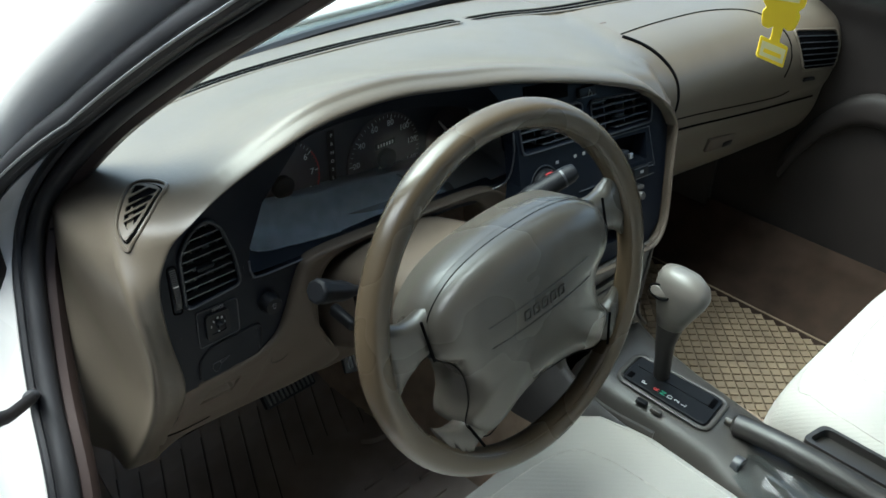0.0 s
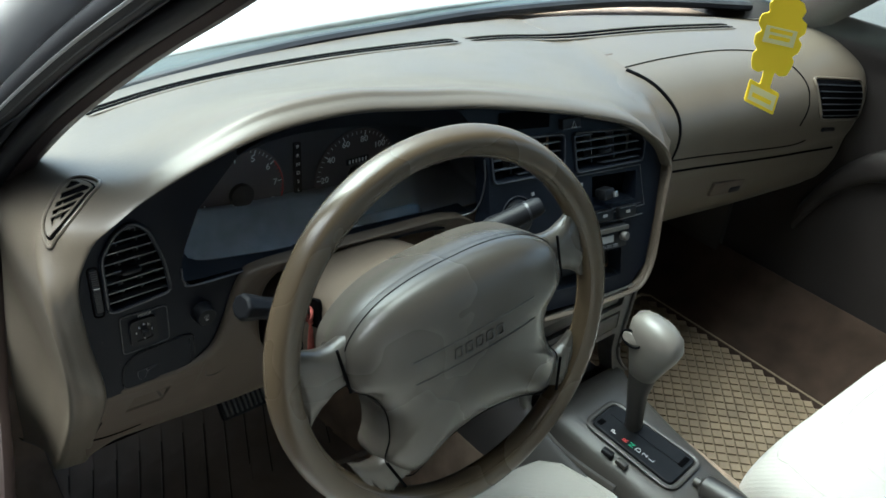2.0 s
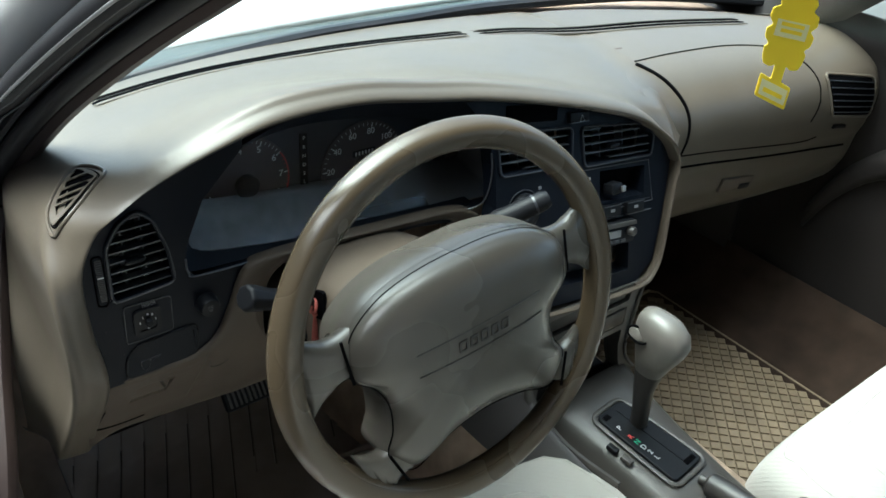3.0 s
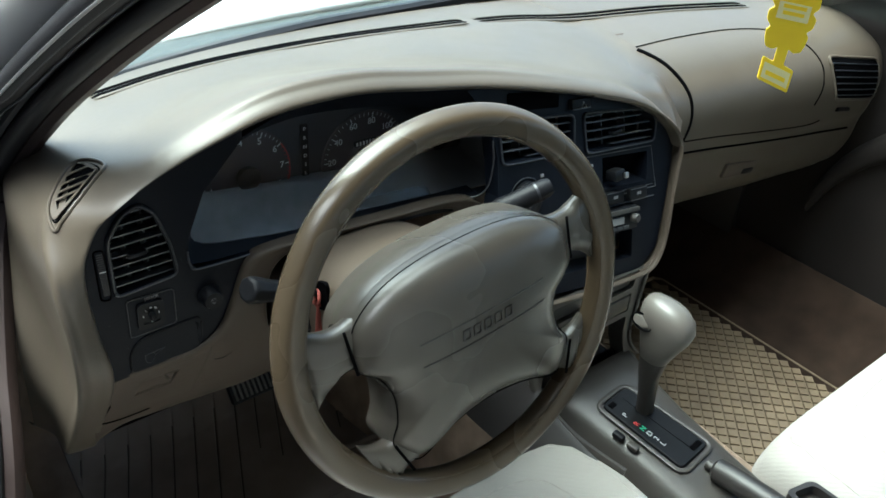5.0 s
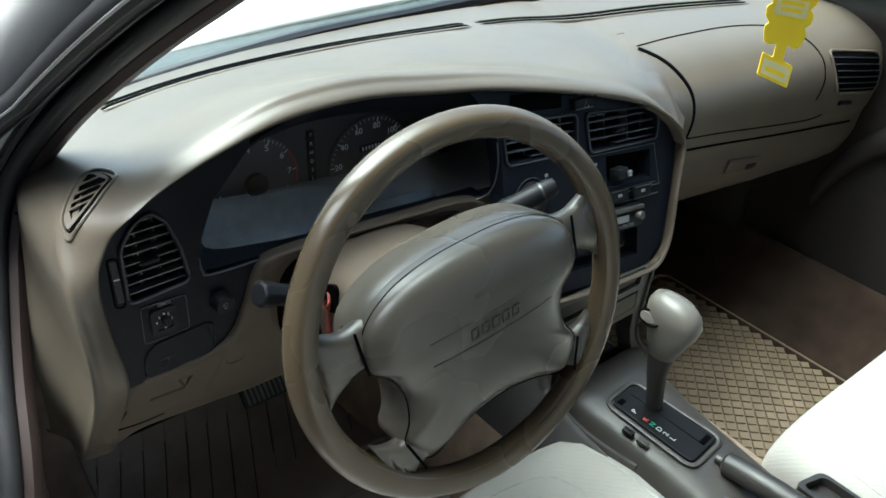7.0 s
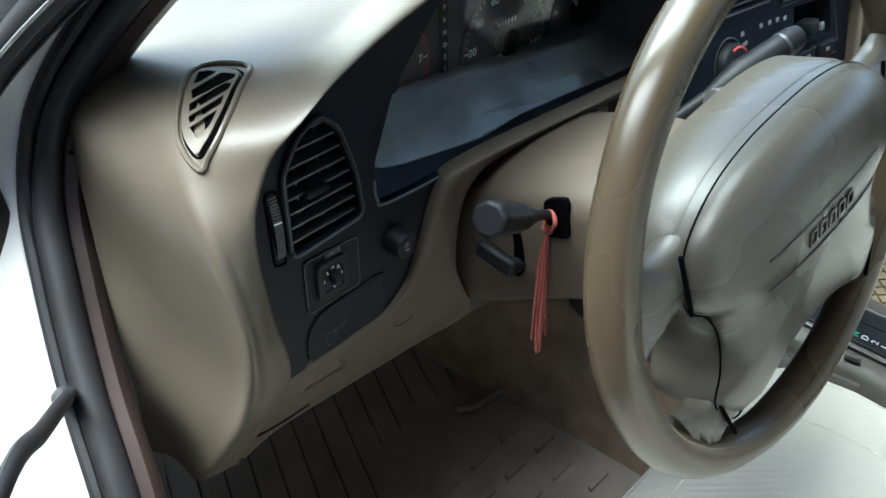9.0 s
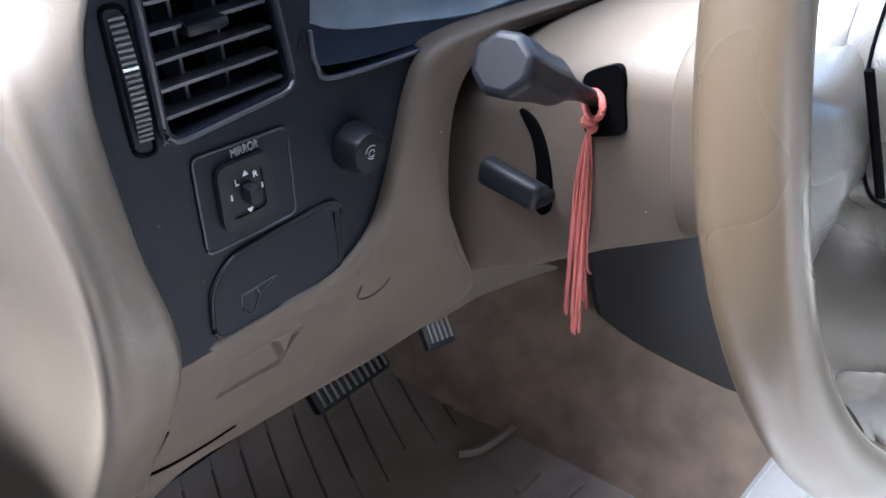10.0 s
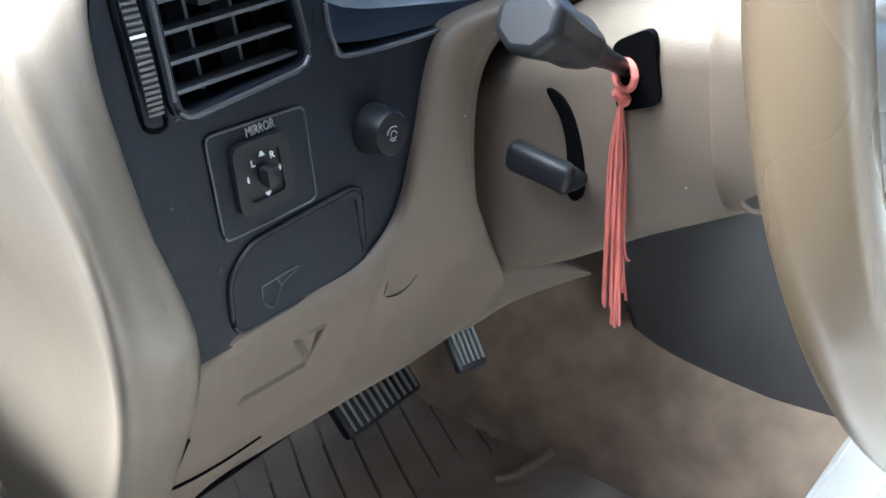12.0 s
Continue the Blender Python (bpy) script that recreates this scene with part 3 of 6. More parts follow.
def dashboard():
    d = thing("dashboard", (0.36, 0.40, 0.32), "beige vinyl dashboard with blue-black instrument bezel", "dashboard")
    # beige hood: lip, roll, crown, windscreen edge, column by column
    low = [((-0.312, 0.330, 0.634), (-0.326, 0.338, 0.628), (-0.350, 0.385, 0.648)), ((-0.296, 0.296, 0.655), (-0.328, 0.312, 0.643), (-0.346, 0.37, 0.655)), ((-0.290, 0.258, 0.72), (-0.322, 0.262, 0.715), (-0.345, 0.345, 0.735))]
    far = [((-0.317, 0.212, 0.805), (-0.338, 0.36, 0.80)), ((-0.316, 0.191, 0.882), (-0.318, 0.400, 0.87)), ((-0.315, 0.212, 0.945), (-0.300, 0.425, 0.956)), ((-0.300, 0.252, 0.985), (-0.284, 0.43, 0.984)), ((-0.270, 0.286, 1.004), (-0.269, 0.43, 0.994)), ((-0.228, 0.302, 1.020), (-0.252, 0.44, 0.998)), ((-0.165, 0.328, 1.031), (-0.210, 0.475, 1.000)), ((-0.09, 0.357, 1.035), (-0.12, 0.545, 0.994)), ((0.005, 0.367, 1.034), (0.03, 0.58, 0.992)), ((0.10, 0.362, 1.028), (0.16, 0.598, 0.988)), ((0.21, 0.340, 1.023), (0.33, 0.602, 0.986)), ((0.345, 0.29, 1.011), (0.50, 0.585, 0.984)), ((0.455, 0.255, 0.990), (0.62, 0.555, 0.9765)), ((0.542, 0.210, 0.948), (0.602, 0.306, 0.972)), ((0.547, 0.168, 0.898), (0.634, 0.226, 0.886))]
    def under(c, f, t):
        q = c * (1 - t) + f * t
        return np.array((c[0] + 0.002 + 0.032 * max(0.0, 0.945 - q[2]), q[1], q[2]))
    cols = []
    for a, c, f in low:
        a, c, f = map(np.array, (a, c, f))
        cols.append([a + (0.004, 0.03, 0), a, a * 0.7 + c * 0.3 + (0, -0.003, 0), a * 0.3 + c * 0.7 + (0, -0.003, 0), c, c * 0.78 + f * 0.22 + (0.004, 0, 0), c * 0.4 + f * 0.6 + (0.008, 0, 0), f])
    for i, a in enumerate(ARCH):
        a = np.array(a)
        c, f = map(np.array, far[i])
        t = unit(np.array(ARCH[min(i + 1, len(ARCH) - 1)]) - np.array(ARCH[max(i - 1, 0)]))
        out = unit(np.cross(t, (0, 1, 0)))
        if out @ np.array((a[0] - 0.1, 0, a[2] - 0.80)) < 0:
            out = -out
        wide = 0.007 if i >= len(ARCH) - 2 else {4: 0.004, 5: 0.006, 6: 0.010}.get(i, 0.0145)
        if i < 4:
            cols.append([a - out * 0.002 + (0, 0.022, 0), a, a * 0.72 + c * 0.28 + (0, -0.004, 0), a * 0.35 + c * 0.65 + (0, -0.004, 0), c, *((under(c, f, 0.2), under(c, f, 0.7)) if i < 3 else (c * 0.84 + f * 0.16, c * 0.55 + f * 0.45)), f])
            continue
        cols.append([a - out * 0.002 + (0, 0.022, 0), a, a + out * wide * 0.45 + (0, -0.008, 0), a + out * wide + (0, 0.004, 0), a + out * wide * 1.2 + (0, 0.03, 0), c, c * 0.58 + f * 0.42, f])
    hood = part("hood", loft(cols, 6, 5), BEIGE, d, "beige vinyl dash hood", auto=80)
    # thin rim down the right of the centre stack
    rim = curve([(0.346, 0.176, 1.003), (0.445, 0.166, 0.970), (0.505, 0.153, 0.930), (0.523, 0.145, 0.897), (0.514, 0.136, 0.86), (0.502, 0.126, 0.826), (0.487, 0.112, 0.775), (0.470, 0.104, 0.748), (0.448, 0.101, 0.734), (0.40, 0.101, 0.735), (0.33, 0.102, 0.742), (0.235, 0.104, 0.757)], 6)
    part("stack_rim", tube(rim, 0.0030, 8, 1.4, up=(0, 1, 0)), TAUPE, d)
    rows = [[q + np.array(o) for q in rim[14:52]] for o in ((0.0, 0.001, 0), (0.003, 0.0, 0), (0.006, 0.003, -0.001), (0.008, 0.010, -0.002), (0.016, 0.03, -0.006), (0.05, 0.08, -0.015))]
    part("stack_cheek", sheet(rows), TAUPE, d, thick=0.004)
    right = passenger_dash(d)
    sk = Skin(right)
    joint = [sk.drop((x, y, z), (0, 1, -0.7), 0.0) for x, y, z in curve([(0.598, 0.31, 0.973), (0.616, 0.276, 0.953), (0.631, 0.246, 0.920), (0.633, 0.220, 0.886), (0.622, 0.21, 0.84), (0.612, 0.21, 0.80)], 5)]
    part("joint", tube(joint, [0.0042 - 0.0001 * k for k in range(len(joint))], 8), HOLLOW, d, "dark joint beside the passenger panel")
    demister(d, Skin(hood))
    bezel(d)
    knee_panel(d)
    stack(d)
    # defroster slots along the windscreen, a dark slot between two raised edges
    hs, ps = Skin(hood), Skin(right)
    def top(x, y, lift):
        a, b = hs.drop((x, y, 1.1), (0, 0, -1), lift), ps.drop((x, y, 1.1), (0, 0, -1), lift)
        return min((q for q in (a, b) if q[2] < 1.075), key=lambda q: -q[2])
    for pts in ([(-0.185, 0.466), (-0.10, 0.486), (0.0, 0.499), (0.15, 0.508), (0.27, 0.502), (0.39, 0.49)], [(0.415, 0.49), (0.52, 0.478), (0.64, 0.456), (0.80, 0.418), (0.95, 0.365)]):
        line = curve(pts, 6)
        for off, r, mt, name in ((-0.006, 0.0042, HOLLOW, "defroster_slot"), (0.007, 0.0048, HOLLOW, "defroster_slot"), (-0.014, 0.0026, BEIGE, "slot_edge"), (0.0005, 0.0018, BEIGE, "slot_edge"), (0.016, 0.0026, BEIGE, "slot_edge")):
            run = [top(q[0], q[1] + off, 0.0008) for q in line]
            lift = [sum(p[2] for p in run[max(0, k - 3):k + 4]) / len(run[max(0, k - 3):k + 4]) for k in range(len(run))]
            run = [np.array((p[0], p[1], h)) for p, h in zip(run, lift)]
            part(name, tube(run, [r * (0.35 if k in (0, len(line) - 1) else 1.0) for k in range(len(line))], 8, 0.5), mt, d)
    for q in ((0.588, 0.382), (0.618, 0.374)):
        part("sensor_dimple", tube([ps.drop((q[0] - 0.010, q[1], 1.2), (0, 0, -1), 0.0002), ps.drop((q[0] + 0.010, q[1] - 0.004, 1.2), (0, 0, -1), 0.0002)], 0.0022, 8, 0.4), TAUPE, d)
    return d


def passenger_dash(d):
    cols = []
    for x, y0, top in ((0.528, 0.172, -0.018), (0.555, 0.196, -0.018), (0.60, 0.210, -0.004), (0.66, 0.206, 0.0), (0.75, 0.195, 0.0), (0.90, 0.172, 0.0), (1.0, 0.160, 0.0), (1.08, 0.150, 0.0), (1.12, 0.153, 0.0), (1.145, 0.20, 0.0)):
        yb = 0.60 - 0.9 * max(0, x - 0.36) ** 2 * 0.6 - (0.05 if x > 1.1 else 0)
        cols.append([(x, yb, 0.982 + top), (x, (yb + 0.36) / 2, 0.979 + top), (x, y0 + 0.09, 0.9705), (x, y0 + 0.025, 0.935), (x, y0, 0.885), (x, y0 + 0.004, 0.825), (x, y0 + 0.012, 0.795), (x, y0 + 0.02, 0.74), (x, y0 + 0.05, 0.69), (x, y0 + 0.12, 0.665), (x, 0.62, 0.66)])
    right = part("passenger_side", loft(cols, 6, 5), BEIGE, d, "beige passenger side of the dashboard", auto=80)
    # seams
    for name, pts, r in (("airbag_seam", [(0.605, 0.322, 0.972), (0.70, 0.318, 0.972), (0.82, 0.30, 0.971), (0.90, 0.262, 0.966), (0.935, 0.215, 0.945), (0.945, 0.188, 0.905), (0.93, 0.176, 0.86)], 0.0016),
                         ("glove_seam", [(0.61, 0.2, 0.851), (0.70, 0.2, 0.842), (0.80, 0.198, 0.831), (0.93, 0.175, 0.819), (0.97, 0.175, 0.822)], 0.0013),
                         ("glove_edge", [(0.60, 0.2, 0.829), (0.70, 0.2, 0.819), (0.81, 0.19, 0.807), (0.95, 0.18, 0.794), (1.08, 0.17, 0.783)], 0.0024)):
        sk = Skin(right)
        line = []
        for q in curve(pts, 5):
            way = unit((0, 1, -1)) if q[2] > 0.9 else (0, 1, 0)
            line.append(sk.drop(q, way, 0.0))
        part(name, tube(line, r, 6), HOLLOW, d)
    latch = box((0, 0, 0), (0.088, 0.008, 0.028), pose(0.806, 0.203, 0.755, 8, 6, -4), bevel=0.003)
    part("glove_latch", latch, TAUPE, d, "taupe glove box latch")
    part("latch_recess", box((0.022, -0.002, -0.006), (0.030, 0.008, 0.012), pose(0.806, 0.203, 0.755, 8, 6, -4), bevel=0.003), BLACK, d)
    # end vent, laid on the curved face; a dark sheet paints the shade of its depth
    sk = Skin(right)
    on = lambda a, b, h: sk.drop((1.035 + a, 0.16, 0.89 + b), (0, 1, 0), -h)
    tl, tr, br, bl = (np.array(q) for q in ((-0.072, 0.046), (0.056, 0.028), (0.066, -0.045), (-0.054, -0.026)))
    rv = rounded([bl, br, tr, tl], 0.012)
    back = [[on(*((tl + (tr - tl) * u) * (1 - t) + (bl + (br - bl) * u) * t), -0.0030) for u in np.linspace(0.01, 0.99, 9)] for t in np.linspace(0.02, 0.98, 7)]
    v = part("vent_hollow", sheet(back), HOLLOW, d, "end vent with slats over a dark sheet drawn for depth", thick=0.001)
    part("vent_frame", tube([on(q[0], q[1], -0.0030) for q in grow(rv, 0.001)], 0.0028, 8, closed=True), BEIGE, v)
    for i in range(6):
        e, f = tl + (bl - tl) * (i + 0.8) / 6.5, tr + (br - tr) * (i + 0.8) / 6.5
        part("slat", tube([on(*(e + (f - e) * t), -0.0038) for t in np.linspace(0.02, 0.98, 14)], 0.0011, 6), EDGE, v)
    part("vent_thumbwheel", tube([on(-0.030, -0.052, -0.002), on(0.004, -0.057, -0.002)], 0.004, 10), BLACK, d)
    return right


def vent(parent, outline, m, slats, dividers, frame_mat, tab=True, proud=0.0, slant=0.0):
    """An air vent: rim, dark hollow, slats and dividers, in the frame of m (x across, y inwards, z up)."""
    f = lambda a, b, h: m @ Vector((a, h, b))
    v = part("vent_frame", pierced([(q[0] * 1.0 + 0, q[1]) for q in grow(outline, 0.004)], [outline], lambda a, b, h: f(a, b, h - 0.003 - proud), 0.02), frame_mat, parent, "moulded vent surround")
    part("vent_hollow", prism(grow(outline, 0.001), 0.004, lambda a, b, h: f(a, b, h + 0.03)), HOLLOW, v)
    part("vent_lip", tube([f(q[0], q[1], -0.0032 - proud) for q in grow(outline, 0.0022)], 0.0011, 6, closed=True), EDGE, v)
    zs = [q[1] for q in outline]
    lo, hi = min(zs), max(zs)
    for i in range(slats):
        z = lo + (hi - lo) * (i + 0.6) / slats
        s = span(outline, z)
        if not s:
            continue
        bm = box((0, 0, 0), (s[1] - s[0], 0.009, 0.0014), m @ Matrix.Translation(((s[0] + s[1]) / 2, 0.006, z)) @ pose(0, 0, 0, 0, slant))
        part("slat", bm, SLAT, v, smooth=False)
    xs = [q[0] for q in outline]
    for i in range(dividers):
        x = min(xs) + (max(xs) - min(xs)) * (i + 1) / (dividers + 1)
        s = upspan(outline, x)
        if s:
            part("divider", box((x, 0.020, (s[0] + s[1]) / 2), (0.0014, 0.014, s[1] - s[0]), m), SLAT, v, smooth=False)
    if tab:
        part("tab", box((min(xs) * 0.56 + max(xs) * 0.44, 0.002, lo + (hi - lo) * 0.43), (0.019, 0.010, 0.005), m, bevel=0.002), BLACK, v)
    return v


def grow(outline, d):
    """The outline pushed out by d."""
    p = [np.array(q[:2], float) for q in outline]
    c = sum(p) / len(p)
    area = sum(p[i - 1][0] * p[i][1] - p[i][0] * p[i - 1][1] for i in range(len(p)))
    s = 1.0 if area > 0 else -1.0
    out = []
    for i, q in enumerate(p):
        t = unit(p[(i + 1) % len(p)] - p[i - 1])
        out.append(q + d * s * np.array((t[1], -t[0])))
    return out


def inset(outline, d):
    """The outline drawn in by d, by scaling about its middle."""
    p = [np.array(q[:2], float) for q in outline]
    lo, hi = np.min(p, 0), np.max(p, 0)
    c, k = (lo + hi) / 2, 1 - 2 * d / (hi - lo)
    return [c + (q - c) * k for q in p]


def demister(d, skin):
    """Side window demister: a leaf-shaped grille in the hood, with slanting openings."""
    o, a, b = np.array((-0.295, 0.244, 0.984)), np.array((-0.232, 0.270, 1.021)), np.array((-0.258, 0.318, 1.008))
    ex = unit((a + b) / 2 - o)
    n = unit(np.cross(a - o, b - o))
    if n[2] < 0:
        n = -n
    ey = np.cross(n, ex)
    if ey @ (b - a) < 0:
        ey = -ey
    f = lambda p, q, h: skin.drop(o + ex * p + ey * q, -n) + n * (0.0030 - h)
    leaf = curve([(-0.0037, -0.0026), (0.012, 0.009), (0.030, 0.0163), (0.068, 0.0193), (0.0821, 0.0126), (0.0811, -0.0065), (0.0669, -0.0314), (0.0479, -0.0273), (0.0151, -0.0176), (0.002, -0.009)], 4, closed=True)
    inner = curve([(0.0050, -0.0021), (0.018, 0.0065), (0.034, 0.0115), (0.060, 0.0135), (0.0765, 0.0095), (0.0735, -0.0075), (0.0620, -0.0260), (0.0480, -0.0225), (0.0200, -0.0140), (0.0085, -0.0075)], 4, closed=True)
    holes = [[(0.0752, 0.0080), (0.0734, -0.0005), (0.0693, -0.0080), (0.0638, 0.0045), (0.0640, 0.0090)], [(0.0670, -0.0120), (0.0612, -0.0240), (0.0579, -0.0235), (0.0500, 0.0065), (0.0580, 0.0095)], [(0.0459, 0.0082), (0.0561, -0.0165), (0.0535, -0.0225), (0.0487, -0.0200), (0.0388, 0.0065)], [(0.0348, 0.0066), (0.0451, -0.0178), (0.0385, -0.0170), (0.0287, 0.0040)], [(0.0253, 0.0040), (0.0345, -0.0150), (0.0225, -0.0110), (0.0145, -0.0040)]]
    v = part("demister_grille", pierced(inner, [rounded(h, 0.001, 2) for h in holes], f, 0.0011), BEIGE, d, "beige side demister grille", smooth=False)
    part("demister_hollow", prism(inner, 0.0004, lambda p, q, h: f(p, q, h + 0.0009)), HOLLOW, v, smooth=False)
    part("demister_groove", tube([f(p, q, 0.0026) for p, q in grow(inner, 0.0012)], 0.0009, 6, closed=True), HOLLOW, v)
    part("demister_lip", tube([f(p, q, 0.0026) for p, q in leaf], 0.0022, 8, closed=True), BEIGE, v)


def bezel(d):
    y0 = 0.207
    outer = [(-0.283, 0.813), (-0.289, 0.885), (-0.2875, 0.945), (-0.2770, 0.979), (-0.2545, 1.0085), (-0.2125, 1.0315), (-0.152, 1.053), (-0.12, 1.055), (-0.12, 1.046), (-0.165, 1.0), (-0.185, 0.955), (-0.190, 0.928), (-0.180, 0.916), (-0.10, 0.912), (0.0, 0.91), (0.13, 0.897), (0.19, 0.893), (0.19, 0.87), (0.1, 0.885), (0.0, 0.89), (-0.095, 0.897), (-0.118, 0.89), (-0.135, 0.86), (-0.155, 0.825), (-0.185, 0.811)]
    lv = rounded([(-0.262, 0.917), (-0.203, 0.921), (-0.207, 0.958), (-0.217, 0.993), (-0.230, 1.006), (-0.246, 0.998), (-0.260, 0.977)], 0.006, 3)
    switch = rounded([(-0.2475, 0.8690), (-0.2220, 0.8690), (-0.2215, 0.8968), (-0.2460, 0.8975)], 0.004, 3)
    f = lambda a, b, h: (a, y0 + h, b)
    plate = part("bezel", pierced(outer, [lv, switch], f, 0.02), BLUEBLACK, d, "blue-black instrument bezel", smooth=False)
    vent(d, lv, pose(0, y0, 0), 8, 2, BLUEBLACK)
    # vent thumbwheel
    turn = pose(-0.2575, y0 + 0.0805, 0.943, 0, 0, -9)
    arc = [(0.085 * math.cos(t), 0.085 * math.sin(t)) for t in np.linspace(-0.29, 0.29, 15)]
    tw = part("vent_thumbwheel", prism([*arc, (0.076, 0.022), (0.076, -0.022)], 0.0060, lambda a, b, h: turn @ Vector((h - 0.0030, -a, b))), BLACK, d, "ribbed black vent thumbwheel", smooth=False)
    for k in range(22):
        t = -0.273 + 0.026 * k
        part("rib", box((0, 0, 0), (0.0056, 0.0008, 0.0010), turn @ Matrix.Translation((0, -0.0852 * math.cos(t), 0.0852 * math.sin(t)))), PRINT if k == 13 else EDGE, tw, smooth=False)
    slot_line = rounded([(-0.2765, 0.915), (-0.2675, 0.913), (-0.2665, 0.970), (-0.2755, 0.971)], 0.004)
    part("wheel_slot", tube([(q[0], y0 - 0.0004, q[1]) for q in slot_line], 0.0010, 6, closed=True), HOLLOW, tw)
    # mirror switch
    sw = part("mirror_plate", pierced(rounded([(-0.2570, 0.8605), (-0.2095, 0.8605), (-0.2078, 0.9030), (-0.2550, 0.9055)], 0.004), [inset(switch, 0.0005)], lambda a, b, h: (a, y0 - 0.0010 + h, b), 0.004), BLUEBLACK, d, "blue-black mirror switch plate")
    part("plate_edge", tube([(a, y0 - 0.0010, b) for a, b in rounded([(-0.2570, 0.8605), (-0.2095, 0.8605), (-0.2078, 0.9030), (-0.2550, 0.9055)], 0.004)], 0.0006, 6, closed=True), EDGE, sw)
    part("switch_frame", pierced(grow(switch, 0.001), [inset(switch, 0.004)], lambda a, b, h: (a, y0 - 0.0045 + h, b), 0.009), BLACK, sw)
    part("switch_pad", prism(inset(switch, 0.003), 0.004, lambda a, b, h: (a, y0 - 0.0032 + h, b)), BLACK, sw)
    part("switch_stub", box((-0.2335, y0 - 0.0060, 0.8825), (0.0065, 0.008, 0.0085), bevel=0.002), BLACK, sw)
    words("MIRROR", 0.0056, Matrix.Translation((-0.2305, y0 - 0.0014, 0.9010)) @ FACE @ Matrix.Diagonal((0.68, 1, 1, 1)), BUTTONMARK, sw, "lettering")
    for x, z, r in ((-0.2335, 0.8905, 0), (-0.2340, 0.8750, 180), (-0.2415, 0.8830, 90), (-0.2265, 0.8830, -90)):
        m = Matrix.Translation((x, y0 - 0.0036, z)) @ FACE @ pose(0, 0, 0, 0, 0, r)
        part("arrow_mark", prism([(-0.0015, 0), (0.0015, 0), (0, 0.0026)], 0.0003, lambda a, b, h: m @ Vector((a, b, -h))), PRINT, sw, smooth=False)
    words("L", 0.0042, Matrix.Translation((-0.2385, y0 - 0.0038, 0.8890)) @ FACE, PRINT, sw, "lettering")
    words("R", 0.0042, Matrix.Translation((-0.2290, y0 - 0.0038, 0.8895)) @ FACE, PRINT, sw, "lettering")
    # round dimmer knob
    kn = part("dimmer_knob", lathe([(0.0120, 0), (0.0120, 0.003), (0.0112, 0.005), (0.0108, 0.0115), (0.0095, 0.0138), (0.004, 0.0142)], pose(-0.172, y0, 0.880, 90), 28), BLACK, d, "round black dimmer knob")
    for r, t0, t1 in ((0.0038, 0.9, 2.9), (0.0018, 0.0, 5.6), (0.0028, 3.6, 5.0)):
        part("knob_mark", tube([(-0.172 + r * math.cos(t), y0 - 0.0143, 0.880 + r * math.sin(t)) for t in np.linspace(t0, t1, 10)], 0.00028, 5), BUTTONMARK, kn)
    words("x", 0.005, Matrix.Translation((-0.2631, y0 - 0.0004, 0.9165)) @ FACE, SLAT, plate, "vent_mark")
    # pocket lid with a broken pull
    lid = rounded([(-0.2625, 0.8185), (-0.192, 0.8175), (-0.1865, 0.828), (-0.1850, 0.8565), (-0.2450, 0.8545), (-0.2585, 0.8440)], 0.007)
    pk = part("pocket_lid", prism(lid, 0.004, lambda a, b, h: (a, y0 - 0.0018 + h, b)), BLUEBLACK, d, "blue-black pocket lid, scratched")
    part("pocket_edge", tube([(a, y0 - 0.001, b) for a, b in grow(lid, 0.001)], 0.0011, 6, closed=True), BLACK, pk)
    part("lid_ridge", tube([(-0.1895, y0 - 0.0016, 0.822), (-0.1890, y0 - 0.0016, 0.8515), (-0.1925, y0 - 0.0016, 0.8535)], 0.0007, 6), BLACK, pk)
    for pts in ([(-0.2463, 0.834), (-0.2426, 0.8341), (-0.233, 0.8348), (-0.2258, 0.835)], [(-0.2258, 0.835), (-0.2305, 0.8326), (-0.2365, 0.830), (-0.2419, 0.8218), (-0.2467, 0.8262), (-0.2463, 0.834)], [(-0.238, 0.8345), (-0.2365, 0.830)]):
        part("lid_scar", tube([(a, y0 - 0.0020, b) for a, b in curve(pts, 3)], 0.0006, 5, 0.6), EDGE, pk)
    cluster(d)


OPENING = [(-0.190, 0.207, 0.925), (-0.187, 0.207, 0.952), (-0.166, 0.207, 1.0), (-0.12, 0.209, 1.046), (-0.03, 0.215, 1.064), (0.05, 0.213, 1.059), (0.11, 0.212, 1.050), (0.155, 0.202, 1.038), (0.182, 0.190, 1.0), (0.190, 0.183, 0.955), (0.186, 0.186, 0.905), (0.15, 0.205, 0.896), (0.0, 0.213, 0.910), (-0.11, 0.213, 0.913)]
LENS = [(-0.172, 0.241, 0.935), (-0.158, 0.2425, 0.966), (-0.129, 0.2445, 1.004), (-0.097, 0.245, 1.026), (-0.048, 0.246, 1.037), (0.008, 0.246, 1.035), (0.083, 0.245, 1.022), (0.156, 0.244, 0.999), (0.223, 0.242, 0.960), (0.250, 0.240, 0.923), (0.251, 0.238, 0.884), (0.212, 0.238, 0.882), (0.003, 0.239, 0.904), (-0.105, 0.240, 0.919)]


def lens_y(x, z):
    """Depth of the instrument lens, hollow and facing upwards at its foot."""
    u = z - (0.922 - 0.15 * (x + 0.105))
    return 0.226 + 0.62 * u - 4.0 * u * u


